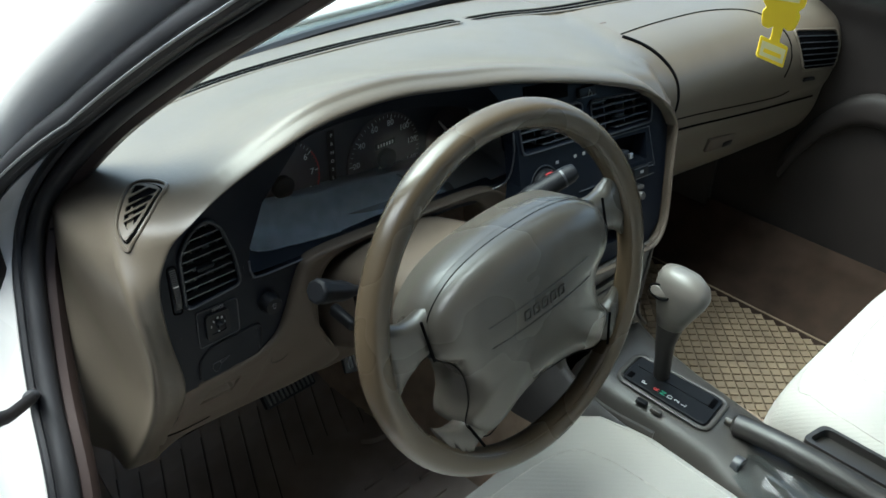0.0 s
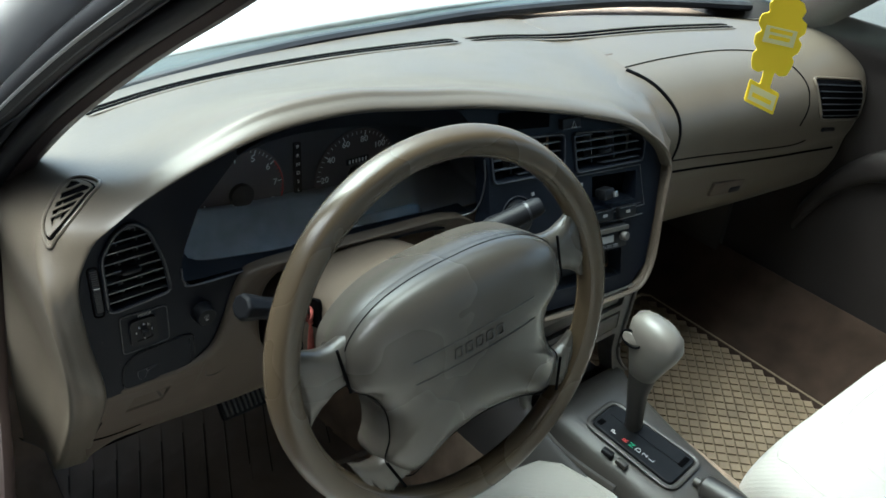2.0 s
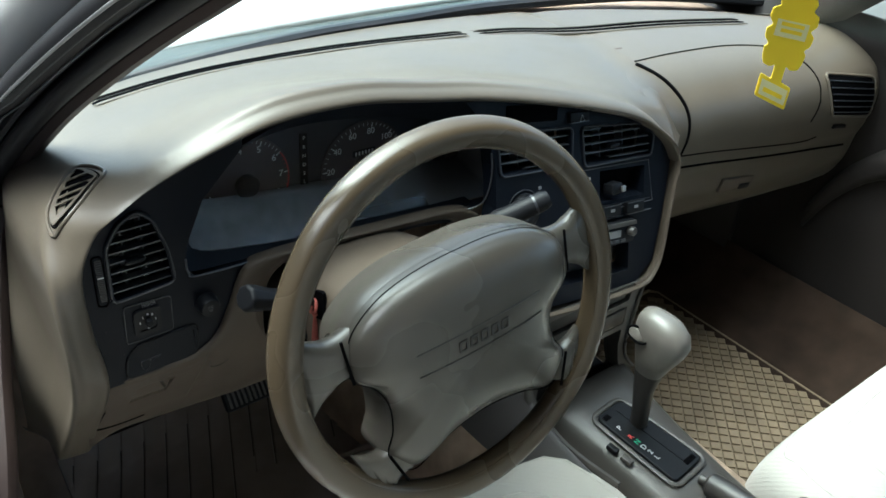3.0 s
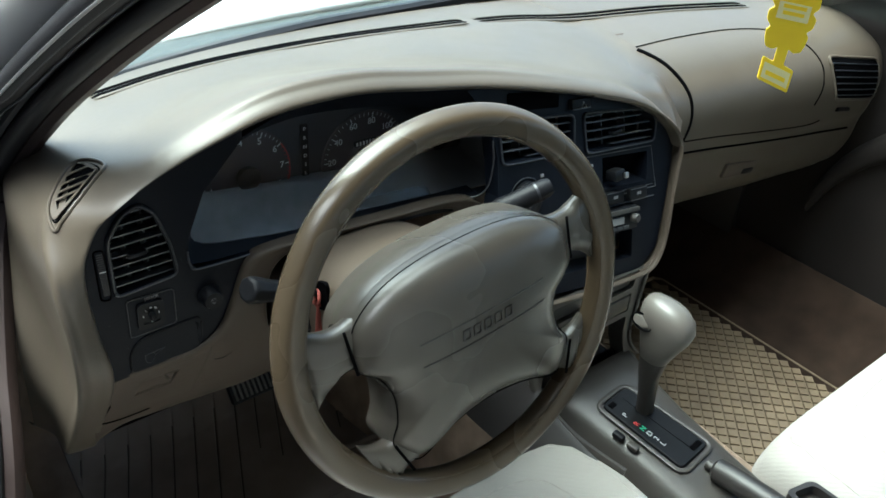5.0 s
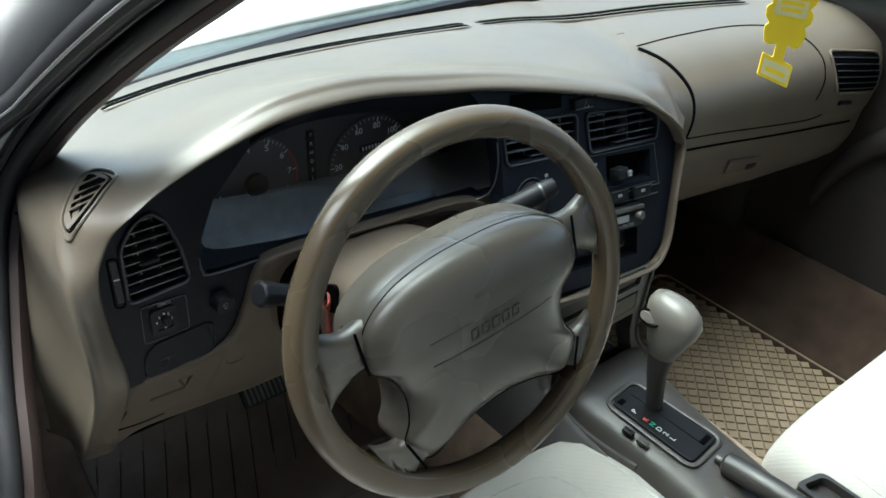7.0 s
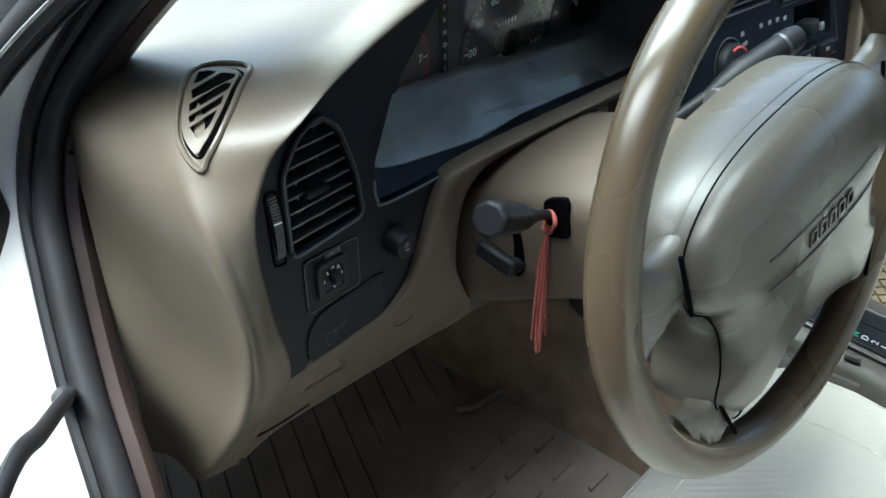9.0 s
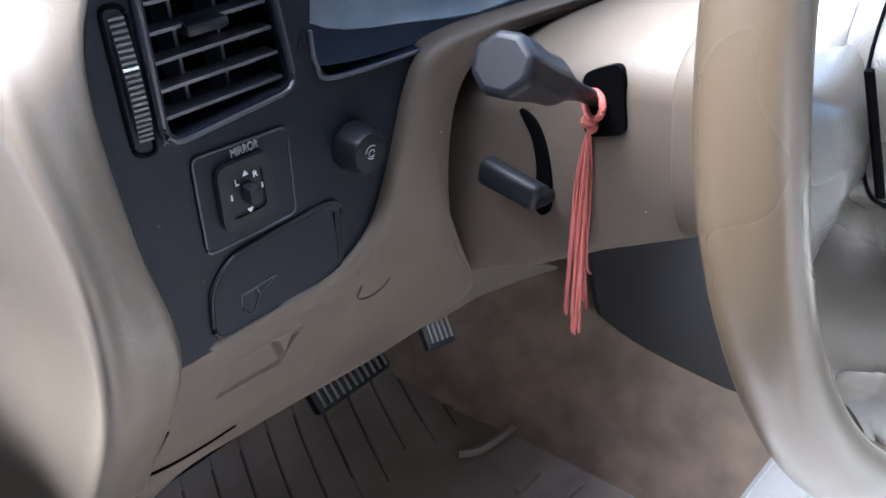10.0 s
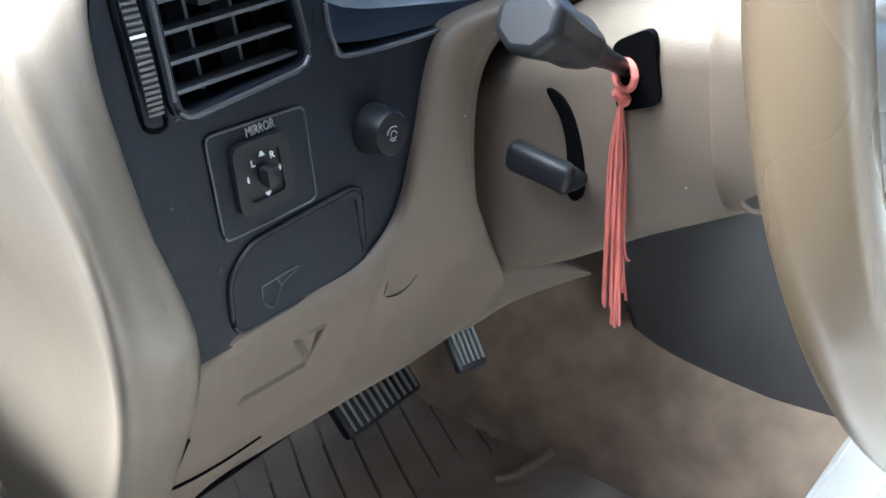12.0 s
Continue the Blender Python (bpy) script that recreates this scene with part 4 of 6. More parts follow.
def cluster(d):
    a = curve(OPENING, 5, closed=True)
    b = [np.array((q[0], lens_y(q[0], q[2]) - 0.001, q[2])) for q in curve(LENS, 5, closed=True)]
    rows = [[p * (1 - t) + q * t for p, q in zip(a, b)] for t in (0, 0.33, 0.66, 1)]
    part("cluster_surround", sheet(rows, closed_v=True), BLUEBLACK, d, auto=50)
    face = [(q[0], q[2]) for q in b]
    rows = []
    for x in np.linspace(min(q[0] for q in face) + 0.0005, max(q[0] for q in face) - 0.0005, 60):
        lo, hi = upspan(face, x)
        rows.append([(x, lens_y(x, z), z) for z in np.linspace(lo - 0.001, hi + 0.001, 14)])
    # the lens material carries a painted reflection along its foot
    lens = part("cluster_lens", sheet(rows), CLEAR, d, "clear dusty instrument lens with a painted reflection band", auto=180)
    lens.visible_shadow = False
    # pale line that paints the highlight along the bezel's lower bevel
    edge = curve([(-0.1885, 0.206, 0.940), (-0.187, 0.206, 0.924), (-0.176, 0.206, 0.9155), (-0.10, 0.207, 0.9115), (0.0, 0.208, 0.9085), (0.13, 0.203, 0.8965), (0.172, 0.191, 0.8985), (0.186, 0.183, 0.912), (0.190, 0.180, 0.945), (0.187, 0.182, 0.975)], 6)
    part("edge_glint", tube(edge, 0.0011, 6), SLAT, d, "thin pale line painting the glint on the edge below the instruments")
    y = 0.345
    back = part("gauge_plate", pierced([(-0.22, 0.84), (0.36, 0.81), (0.34, 0.98), (0.22, 1.012), (0.0, 1.036), (-0.14, 1.028), (-0.22, 0.98)], [], lambda p, q, h: (p, y + h, q), 0.01), GAUGEPLATE, d, "charcoal gauge plate", smooth=False)
    walls = [[q + (0, 0.002, 0) for q in b], [np.array((q[0] * 1.1, y, q[2])) for q in b]]
    part("cluster_shroud", sheet(walls, closed_v=True), BOUNCEGREY, d)
    dial(d, -0.057, 0.922, 0.060, [(str(i), 219 - 30.5 * i) for i in range(9)], 219, "tachometer", y, 224)
    dial(d, 0.110, 0.905, 0.064, [(str(v), 208 - 1.62 * v) for v in range(20, 161, 20)], 215, "speedometer", y, 219)
    dial(d, 0.232, 0.90, 0.045, [], 0, "fuel_gauge", y, 130)
    # gear letters between the dials
    strip = part("gear_strip", prism(rounded([(0.017, 0.895), (0.027, 0.895), (0.027, 0.972), (0.017, 0.972)], 0.002), 0.002, lambda p, q, h: (p, y - 0.003 + h, q)), BLACK, d)
    for i, ch in enumerate("PRND2L"):
        words(ch, 0.0065, Matrix.Translation((0.022, y - 0.0036, 0.966 - 0.012 * i)) @ FACE, DIMPRINT, strip, "letter")
    part("trip_stub", lathe([(0.004, 0), (0.004, 0.03), (0.006, 0.034), (0.006, 0.05), (0.005, 0.052)], pose(0.105, y, 0.888, 90), 14), BLACK, d, "black trip reset stub")


def dial(d, x, z, r, numbers, rest, name, y, angle):
    g = part(name, lathe([(r, 0), (r, 0.002), (r - 0.002, 0.003), (0.001, 0.003)], pose(x, y, z, 90), 48), GAUGE, d, "dark brown gauge dial with pale numerals")
    for text, a in numbers:
        q = radians(a)
        words(text, 0.0118, Matrix.Translation((x + math.cos(q) * r * 0.78, y - 0.0036, z + math.sin(q) * r * 0.78)) @ FACE, DIMPRINT, g, "numeral")
        for k in range(5):
            e = radians(a - k * (numbers[0][1] - numbers[1][1]) / 5)
            if k and (text, a) == numbers[-1]:
                break
            w, s = (0.0014, 0.007) if k == 0 else (0.0006, 0.004)
            m = Matrix.Translation((x, y - 0.0035, z)) @ FACE @ pose(0, 0, 0, 0, 0, math.degrees(e))
            part("tick", prism([(r * 0.965 - s, -w / 2), (r * 0.965, -w / 2), (r * 0.965, w / 2), (r * 0.965 - s, w / 2)], 0.0002, lambda p, q2, h: m @ Vector((p, q2, -h))), REDPRINT if name == "tachometer" and e < radians(35) and k else DIMPRINT, g, smooth=False)
    if name == "tachometer":
        part("red_zone", tube([(x + math.cos(t) * r * 0.95, y - 0.0036, z + math.sin(t) * r * 0.95) for t in np.linspace(radians(-25), radians(36), 14)], 0.0009, 5), REDPRINT, g)
        words("x1000rpm", 0.006, Matrix.Translation((x + 0.008, y - 0.0036, z - 0.026)) @ FACE, DIMPRINT, g, "lettering")
    if name == "speedometer":
        part("odometer", box((x, y - 0.0035, z + 0.021), (0.034, 0.002, 0.008)), BLACK, g, smooth=False)
        for i in range(6):
            part("digit_bar", box((x - 0.0125 + 0.005 * i, y - 0.0048, z + 0.021), (0.0022, 0.0006, 0.005)), DIMPRINT, g, smooth=False)
    part("needle_hub", lathe([(0.015, 0.003), (0.015, 0.010), (0.012, 0.012)], pose(x, y, z, 90), 20), BLACK, g)
    m = Matrix.Translation((x, y - 0.009, z)) @ FACE @ pose(0, 0, 0, 0, 0, angle)
    part("needle", prism([(0.006, -0.0028), (r * 0.93, -0.0012), (r * 0.93, 0.0012), (0.006, 0.0028)], 0.001, lambda p, q, h: m @ Vector((p, q, -h))), NEEDLE, g, smooth=False)


def inside(p, poly):
    """How far p lies inside a convex outline given clockwise, in metres (negative outside)."""
    best = 1.0
    for (ax, az), (bx, bz) in zip(poly, poly[1:] + poly[:1]):
        dx, dz = bx - ax, bz - az
        best = min(best, (dz * (p[0] - ax) - dx * (p[1] - az)) / math.hypot(dx, dz))
    return best


def press_pocket(me):
    """Presses the bonnet release pocket, its tongue and the step beside it into the knee panel."""
    bm = bmesh.new()
    bm.from_mesh(me)
    for cuts in (4, 2):
        edges = {e for f in bm.faces if -0.268 < f.calc_center_median().x < -0.166 and 0.728 < f.calc_center_median().z < 0.812 and f.calc_center_median().y < 0.30 for e in f.edges}
        bmesh.ops.subdivide_edges(bm, edges=list(edges), cuts=cuts, use_grid_fill=True)
    pocket = [(-0.252, 0.7935), (-0.2125, 0.7925), (-0.2205, 0.7655), (-0.2600, 0.7660)]
    tongue = [(-0.231, 0.7945), (-0.2125, 0.7945), (-0.2208, 0.7665)]
    ease = lambda v, w: (lambda t: t * t * (3 - 2 * t))(min(1.0, max(0.0, v / w)))
    for v in bm.verts:
        x, z = v.co.x, v.co.z
        if v.co.y > 0.30 or not (-0.275 < x < -0.10 and 0.70 < z < 0.815):
            continue
        low = ease(0.7935 - z, 0.028)
        v.co.y += ease(inside((x, z), pocket) + 0.0005, 0.0022) * (0.0065 - 0.004 * low)
        v.co.y -= ease(inside((x, z), tongue), 0.004) * 0.0055
        side = (x + 0.178) - (0.808 - z) * -0.19
        v.co.y += ease(side + 0.001, 0.003) * ease(0.035 - side, 0.03) * ease(z - 0.72, 0.03) * 0.0022
    bm.to_mesh(me)
    bm.free()
    for p in me.polygons:
        p.use_smooth = True


def knee_panel(d):
    """Taupe lower panel with a raised rim round the steering column opening."""
    pairs = [((-0.300, 0.235, 0.800), (-0.300, 0.285, 0.668)), ((-0.270, 0.212, 0.814), (-0.27, 0.276, 0.688)), ((-0.23, 0.208, 0.815), (-0.23, 0.274, 0.688)), ((-0.192, 0.206, 0.816), (-0.17, 0.272, 0.684)), ((-0.165, 0.205, 0.830), (-0.11, 0.268, 0.682)), ((-0.147, 0.204, 0.862), (-0.065, 0.232, 0.722)), ((-0.136, 0.203, 0.893), (-0.103, 0.212, 0.79)), ((-0.124, 0.202, 0.911), (-0.108, 0.207, 0.855)), ((-0.10, 0.20, 0.917), (-0.094, 0.206, 0.893)), ((-0.05, 0.2, 0.915), (-0.055, 0.206, 0.904)), ((0.05, 0.198, 0.909), (0.04, 0.206, 0.897)), ((0.145, 0.195, 0.903), (0.135, 0.206, 0.888)), ((0.182, 0.19, 0.888), (0.163, 0.206, 0.865)), ((0.198, 0.185, 0.855), (0.175, 0.206, 0.835)), ((0.215, 0.17, 0.78), (0.18, 0.21, 0.75)), ((0.225, 0.17, 0.72), (0.17, 0.23, 0.69))]
    cols = []
    for e, i in pairs:
        e, i = np.array(e), np.array(i)
        w = np.linalg.norm(i - e)
        bulge = np.array((0, -0.006 - 0.05 * max(0.0, w - 0.06) * (0.35 if e[0] < -0.17 else 0.9), 0))
        cols.append([e + (0, 0.012, 0), e + (0, -0.004, 0) , e * 0.65 + i * 0.35 + bulge, e * 0.3 + i * 0.7 + bulge * 0.8, i, i + (0.004 if e[0] > -0.16 else 0.0, 0.05, 0.004)])
    kp = part("knee_panel", loft(cols, 6, 4), TAUPE, d, "taupe lower dash panel", auto=70)
    press_pocket(kp.data)
    sk = Skin(kp)
    on = lambda a, b, h: sk.drop((a, 0.2, b), (0, 1, 0), 0.0006 - h)
    part("release_slot", prism([(-0.250, 0.7925), (-0.237, 0.7923), (-0.237, 0.7903), (-0.250, 0.7905)], 0.003, lambda a, b, h: on(a, b, h - 0.0022)), HOLLOW, kp, "dark slot of the bonnet release", smooth=False)
    for pts, r, mt in (([(-0.284, 0.756), (-0.289, 0.738), (-0.293, 0.719), (-0.282, 0.7155), (-0.262, 0.7145), (-0.240, 0.716)], 0.0007, HOLLOW), ([(-0.172, 0.795), (-0.172, 0.785), (-0.163, 0.781), (-0.155, 0.784), (-0.151, 0.789)], 0.0003, SHAFT)):
        line = [on(q[0], q[1], 0.0) for q in curve(pts, 5)]
        part("seam", tube(line, [r * (1.6 - 1.2 * abs(k / len(line) - 0.4)) for k in range(len(line))], 6), mt, kp)
    turn = [((-0.105, 0.246, 0.765), (-0.110, 0.264, 0.694)), ((-0.075, 0.244, 0.750), (-0.078, 0.252, 0.693)), ((-0.036, 0.25, 0.728), (-0.030, 0.254, 0.687)), ((0.028, 0.25, 0.692), (0.030, 0.254, 0.673)), ((0.062, 0.25, 0.669), (0.062, 0.252, 0.666))]
    cols = [[np.array(e) + (0, 0.02, 0.004), np.array(e), (np.array(e) + i) / 2 + (0, -0.003, 0), np.array(i), np.array(i) + (0, 0.04, 0.006)] for e, i in turn]
    part("panel_return", loft(cols, 5, 4), TAUPE, kp, auto=70)
    # near-black sheet that paints the shade under the dash
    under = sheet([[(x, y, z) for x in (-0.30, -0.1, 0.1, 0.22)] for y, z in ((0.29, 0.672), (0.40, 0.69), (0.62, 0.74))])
    part("under_cover", under, HOLLOW, d, "near-black sheet under the dashboard, its shade put into the colour", thick=0.004)


def stack(d):
    """Centre stack: clock, hazard switch, two vents, heater controls, radio."""
    f = lambda a, b, h: (a, stack_y(b) + h, b)
    outer = [(0.172, 0.860), (0.188, 0.905), (0.193, 0.955), (0.185, 1.0), (0.158, 1.038), (0.20, 1.036), (0.346, 1.001), (0.443, 0.968), (0.503, 0.929), (0.523, 0.895), (0.504, 0.826), (0.478, 0.757), (0.44, 0.735), (0.33, 0.745), (0.22, 0.76), (0.20, 0.82)]
    rv = rounded([(0.345, 0.924), (0.476, 0.911), (0.482, 0.937), (0.466, 0.955), (0.344, 0.974)], 0.006, 3)
    lv = rounded([(0.200, 0.944), (0.318, 0.932), (0.322, 0.977), (0.20, 0.992)], 0.006, 3)
    slot = rounded([(0.372, 0.868), (0.462, 0.858), (0.466, 0.898), (0.374, 0.91)], 0.002, 2)
    radio = rounded([(0.285, 0.818), (0.428, 0.800), (0.432, 0.834), (0.287, 0.852)], 0.002, 2)
    bin_ = rounded([(0.285, 0.776), (0.424, 0.757), (0.428, 0.797), (0.285, 0.815)], 0.003, 2)
    part("stack_panel", pierced(outer, [rv, lv, slot, radio, bin_], f, 0.025), BLUEBLACK, d, "blue-black centre stack panel", smooth=False)
    slope = math.degrees(math.atan(0.3))
    for o in (rv, lv):
        cx, cz = sum(q[0] for q in o) / len(o), sum(q[1] for q in o) / len(o)
        m = Matrix.Translation((cx, stack_y(cz), cz)) @ pose(0, 0, 0, -slope)
        vent(d, [(q[0] - cx, (q[1] - cz)) for q in o], m, 5, 2, BLUEBLACK, slant=6.0)
    def on(x, z, lift=0.0):
        return Matrix.Translation((x, stack_y(z) - lift, z)) @ pose(0, 0, 0, -slope)
    hz = part("hazard_button", box((0, -0.002, 0), (0.034, 0.010, 0.014), on(0.335, 0.989) @ pose(0, 0, 0, 0, 5), bevel=0.002), BLACK, d, "black hazard button")
    part("hazard_mark", tube([on(0.338, 0.9895, 0.0078) @ Vector(q) for q in ((-0.0045, 0, -0.004), (0.0045, 0, -0.004), (0, 0, 0.004))], 0.0005, 5, closed=True), PRINT, hz)
    part("clock_window", box((0, 0, 0), (0.085, 0.006, 0.022), on(0.258, 1.0075) @ pose(0, 0, 0, 0, 8), bevel=0.002), HOLLOW, d, "dark clock display window")
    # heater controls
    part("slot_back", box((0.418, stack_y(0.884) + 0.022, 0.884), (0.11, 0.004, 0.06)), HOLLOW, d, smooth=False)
    knob = part("slider_knob", box((0, -0.006, 0), (0.022, 0.02, 0.016), on(0.392, 0.884), bevel=0.004), BLACK, d)
    part("knob_tip", box((0, -0.018, 0), (0.007, 0.004, 0.008), on(0.40, 0.883), bevel=0.001), STEEL, knob)
    for x, z in ((0.388, 0.853), (0.436, 0.847)):
        b = part("heater_button", box((0, -0.002, 0), (0.036, 0.012, 0.017), on(x, z) @ pose(0, 0, 0, 0, 6), bevel=0.002), BLACK, d, "black heater push button")
        part("button_mark", box((0, -0.0084, 0.001), (0.008, 0.0006, 0.004), on(x, z) @ pose(0, 0, 0, 0, 6)), BUTTONMARK, b, smooth=False)
        part("button_edge", box((0, -0.0084, 0.0078), (0.034, 0.0008, 0.0012), on(x, z) @ pose(0, 0, 0, 0, 6)), SLAT, b, smooth=False)
    fan = part("fan_dial", lathe([(0.023, 0), (0.023, 0.006), (0.020, 0.010), (0.018, 0.011)], Matrix.Translation((0.232, stack_y(0.893), 0.893)) @ pose(0, 0, 0, 90 - slope), 32), BLACK, d, "black round fan dial with a red arc")
    part("dial_ring", tube([on(0.232, 0.893, 0.001) @ Vector((0.0275 * math.cos(t), 0, 0.0275 * math.sin(t))) for t in np.linspace(0, 2 * math.pi, 36, endpoint=False)], 0.0008, 6, closed=True), EDGE, fan)
    part("grip", box((0, -0.017, 0), (0.032, 0.012, 0.009), on(0.232, 0.893) @ pose(0, 0, 0, 0, -35), bevel=0.003), BLACK, fan)
    part("red_arc", tube([on(0.232, 0.893, 0.011) @ Vector((0.0215 * math.cos(t), 0, 0.0215 * math.sin(t))) for t in np.linspace(0.1, 1.9, 14)], 0.0013, 5), REDPRINT, fan)
    for x, z in ((0.262, 0.915), (0.30, 0.912), (0.318, 0.910), (0.335, 0.908), (0.352, 0.905)):
        part("control_mark", box((0, -0.001, 0), (0.005, 0.0012, 0.004), on(x, z)), BUTTONMARK, d, smooth=False)
    words("OFF", 0.006, on(0.266, 0.904, 0.0008) @ FACE, BUTTONMARK, d, "lettering")
    for pts, r in (([(0.345, 0.918), (0.474, 0.904), (0.480, 0.845), (0.300, 0.862)], 0.0009), ([(0.366, 0.862), (0.474, 0.850)], 0.0005), ([(0.205, 0.865), (0.300, 0.850), (0.476, 0.833)], 0.0009)):
        part("panel_line", tube([on(x, z, 0.0004) @ Vector((0, 0, 0)) for x, z in curve(pts, 3)] if len(pts) < 4 else [on(x, z, 0.0004) @ Vector((0, 0, 0)) for x, z in pts], r, 6), SLAT, d)
    part("hazard_edge", box((0, -0.0074, -0.0062), (0.032, 0.001, 0.0014), on(0.335, 0.989) @ pose(0, 0, 0, 0, 5)), SLAT, hz, smooth=False)
    # radio
    r = part("radio", box((0, 0.004, 0), (0.142, 0.03, 0.033), on(0.358, 0.826) @ pose(0, 0, 0, 0, 7.2), bevel=0.002), BLACK, d, "grey and black car radio")
    ro = on(0.358, 0.826, 0.0) @ pose(0, 0, 0, 0, 7.2)
    part("radio_bar", box((0.01, -0.013, 0.012), (0.12, 0.005, 0.006), ro, bevel=0.001), GREY, r, "grey radio top bar")
    part("display", box((0.018, -0.0118, -0.001), (0.045, 0.002, 0.010), ro), BUTTONMARK, r, "grey radio display")
    part("radio_knob", lathe([(0.0065, 0), (0.0065, 0.008), (0.005, 0.010)], ro @ pose(0.060, -0.011, 0.0, 90), 18), GREY, r)
    for i in range(6):
        part("radio_key", box((-0.02 + 0.013 * i, -0.012, -0.0115), (0.010, 0.003, 0.004), ro), SLAT, r, smooth=False)
    part("bin_back", box((0.356, stack_y(0.786) + 0.03, 0.786), (0.16, 0.004, 0.07)), GREYDARK, d, smooth=False)


# ---- steering ----
WHEEL = Matrix.Translation((0, 0, 0.92)) @ pose(0, 0, 0, 0, 0, -2.7) @ pose(0, 0, 0, 76.0) @ pose(0, 0, 0, 0, 0, 7.6)


def steering_wheel():
    w = thing("steering_wheel", (0, 0.02, 0.80), "worn taupe four-spoke steering wheel with padded hub", "steering wheel")
    def on_rim(t, q, lift=0.0):
        rr = 0.0151 + lift + 0.0004 * math.sin(7 * t) + 0.00028 * math.cos(5 * q + 0.8 + 0.25 * math.sin(3 * t))
        return WHEEL @ Vector(((0.184 + rr * math.cos(q)) * math.cos(t), (0.184 + rr * math.cos(q)) * math.sin(t), rr * 1.05 * math.sin(q)))
    turns = np.linspace(0, 2 * math.pi, 96, endpoint=False)
    rows = [[on_rim(t, q) for q in np.linspace(0, 2 * math.pi, 36, endpoint=False)] for t in turns]
    part("rim", sheet(rows, closed_u=True, closed_v=True), LEATHER, w, "shiny worn taupe rim", auto=180)
    part("rim_seam", tube([on_rim(t, 2.36, -0.0002) for t in turns], 0.0008, 6, closed=True), LEATHER, w)
    half = [(0, 0.080), (0.045, 0.078), (0.085, 0.069), (0.116, 0.050), (0.127, 0.028), (0.127, 0.004), (0.108, -0.016), (0.099, -0.04), (0.102, -0.068), (0.112, -0.088), (0.104, -0.108), (0.087, -0.122), (0.055, -0.110), (0.028, -0.1035)]
    full = half + [(-0.0, -0.101)] + [(-x, z) for x, z in half[:0:-1]]
    edge = curve(full, 5, closed=True)
    rows = []
    for k, h in ((1.0, -0.038), (1.0, 0.004), (0.985, 0.012), (0.95, 0.019), (0.86, 0.0265), (0.7, 0.0315), (0.5, 0.0345), (0.25, 0.036), (0.05, 0.0362)):
        rows.append([WHEEL @ Vector((q[0] * k, 0.0 + (q[1] + 0.005) * k - 0.005, h + (0.006 * (q[1] * k + 0.02) / 0.1 if h > 0 else 0))) for q in edge])
    part("hub_skirt", sheet([[WHEEL @ Vector((q[0] * k, (q[1] + 0.005) * k - 0.005, h)) for q in edge] for k, h in ((0.93, -0.046), (1.012, -0.040), (1.016, -0.006), (1.004, 0.001))], closed_v=True), PAD, w, "grey-brown skirt round the hub pad", auto=75)
    pad = part("hub_pad", capped(rows[::-1]), PAD, w, "grey-brown padded horn hub", auto=75)
    sk = Skin(pad)
    axis = (WHEEL.to_3x3() @ Vector((0, 0, 1))).normalized()
    # strip with a raised maker's mark, drawn as plain blocks
    def on(a, b, h):
        return sk.drop(WHEEL @ Vector((a, b, 0.0)), -axis) + np.array(axis) * h
    for z in (0.013, -0.012):
        pts = [on(a, z, 0.0002) for a in np.linspace(-0.073, 0.073, 15)]
        part("strip_ridge", tube(pts, 0.0009, 6), SHAFT, w)
    for i in range(5):
        x = -0.0245 + 0.0125 * i
        o = rounded([(x - 0.0052, -0.006), (x + 0.0044, -0.006), (x + 0.0056, 0.006), (x - 0.004, 0.006)], 0.002, 3)
        i_ = inset(o, 0.0022)
        part("emblem_block", pierced(o, [i_], lambda a, b, h: on(a, b, 0.0012 - h), 0.003), SHAFT, w)
    groove = [WHEEL @ Vector((q[0] * 0.998, (q[1] + 0.005) * 0.998 - 0.005, 0.0098)) for q in edge]
    part("pad_groove", tube(groove, 0.0007, 6, closed=True), HOLLOW, w)
    # spokes
    for side in (1, -1):
        for a, b, u, v, name in (((0.112, 0.027), (0.171, 0.0245), 0.0265, 0.046, "spoke"), ((0.094, -0.103), (0.131, -0.1155), 0.0225, 0.042, "spoke")):
            a2, b2 = np.array(a), np.array(b)
            dirn = unit(b2 - a2)
            perp = np.array((-dirn[1], dirn[0]))
            rows = []
            for t in np.linspace(0, 1, 25):
                c = a2 + (b2 - a2) * t
                hw = u * (0.95 - 0.12 * math.sin(math.pi * min(1.0, t * 1.6))) + (v - u) * (max(0.0, t - 0.45) / 0.55) ** 2
                hh = 0.0145 - 0.002 * t - 0.004 * max(0.0, t - 0.6) / 0.4
                r = []
                for q in np.linspace(0, 2 * math.pi, 20, endpoint=False):
                    x, y = math.cos(q), math.sin(q)
                    off = math.copysign(abs(x) ** 0.7, x) * hw
                    p, z = c + perp * off, math.copysign(abs(y) ** 0.7, y) * hh - 0.002
                    away = 0.184 - np.hypot(*p)
                    if away < 0.0142:  # tucked into the rim
                        deep = 0.92 * math.sqrt(max(1e-8, 0.0142 ** 2 - away ** 2))
                        z = max(-deep, min(deep, z))
                    r.append(WHEEL @ Vector((side * p[0], p[1], z)))
                rows.append(r)
            s = part(name, capped(rows), PAD, w, auto=70)
            m = [np.array(WHEEL @ Vector((side * (a2[0] + dirn[0] * (0.0175 if u > 0.024 else 0.013) + perp[0] * k), a2[1] + dirn[1] * (0.0175 if u > 0.024 else 0.013) + perp[1] * k, 0.0145))) for k in np.linspace(-u * 0.86, u * 0.86, 9)]
            part("seam", tube(m, 0.0016, 6), HOLLOW, s)
    back = [(0.02, -0.05), (0.058, -0.045), (0.068, -0.036), (0.062, -0.02)]
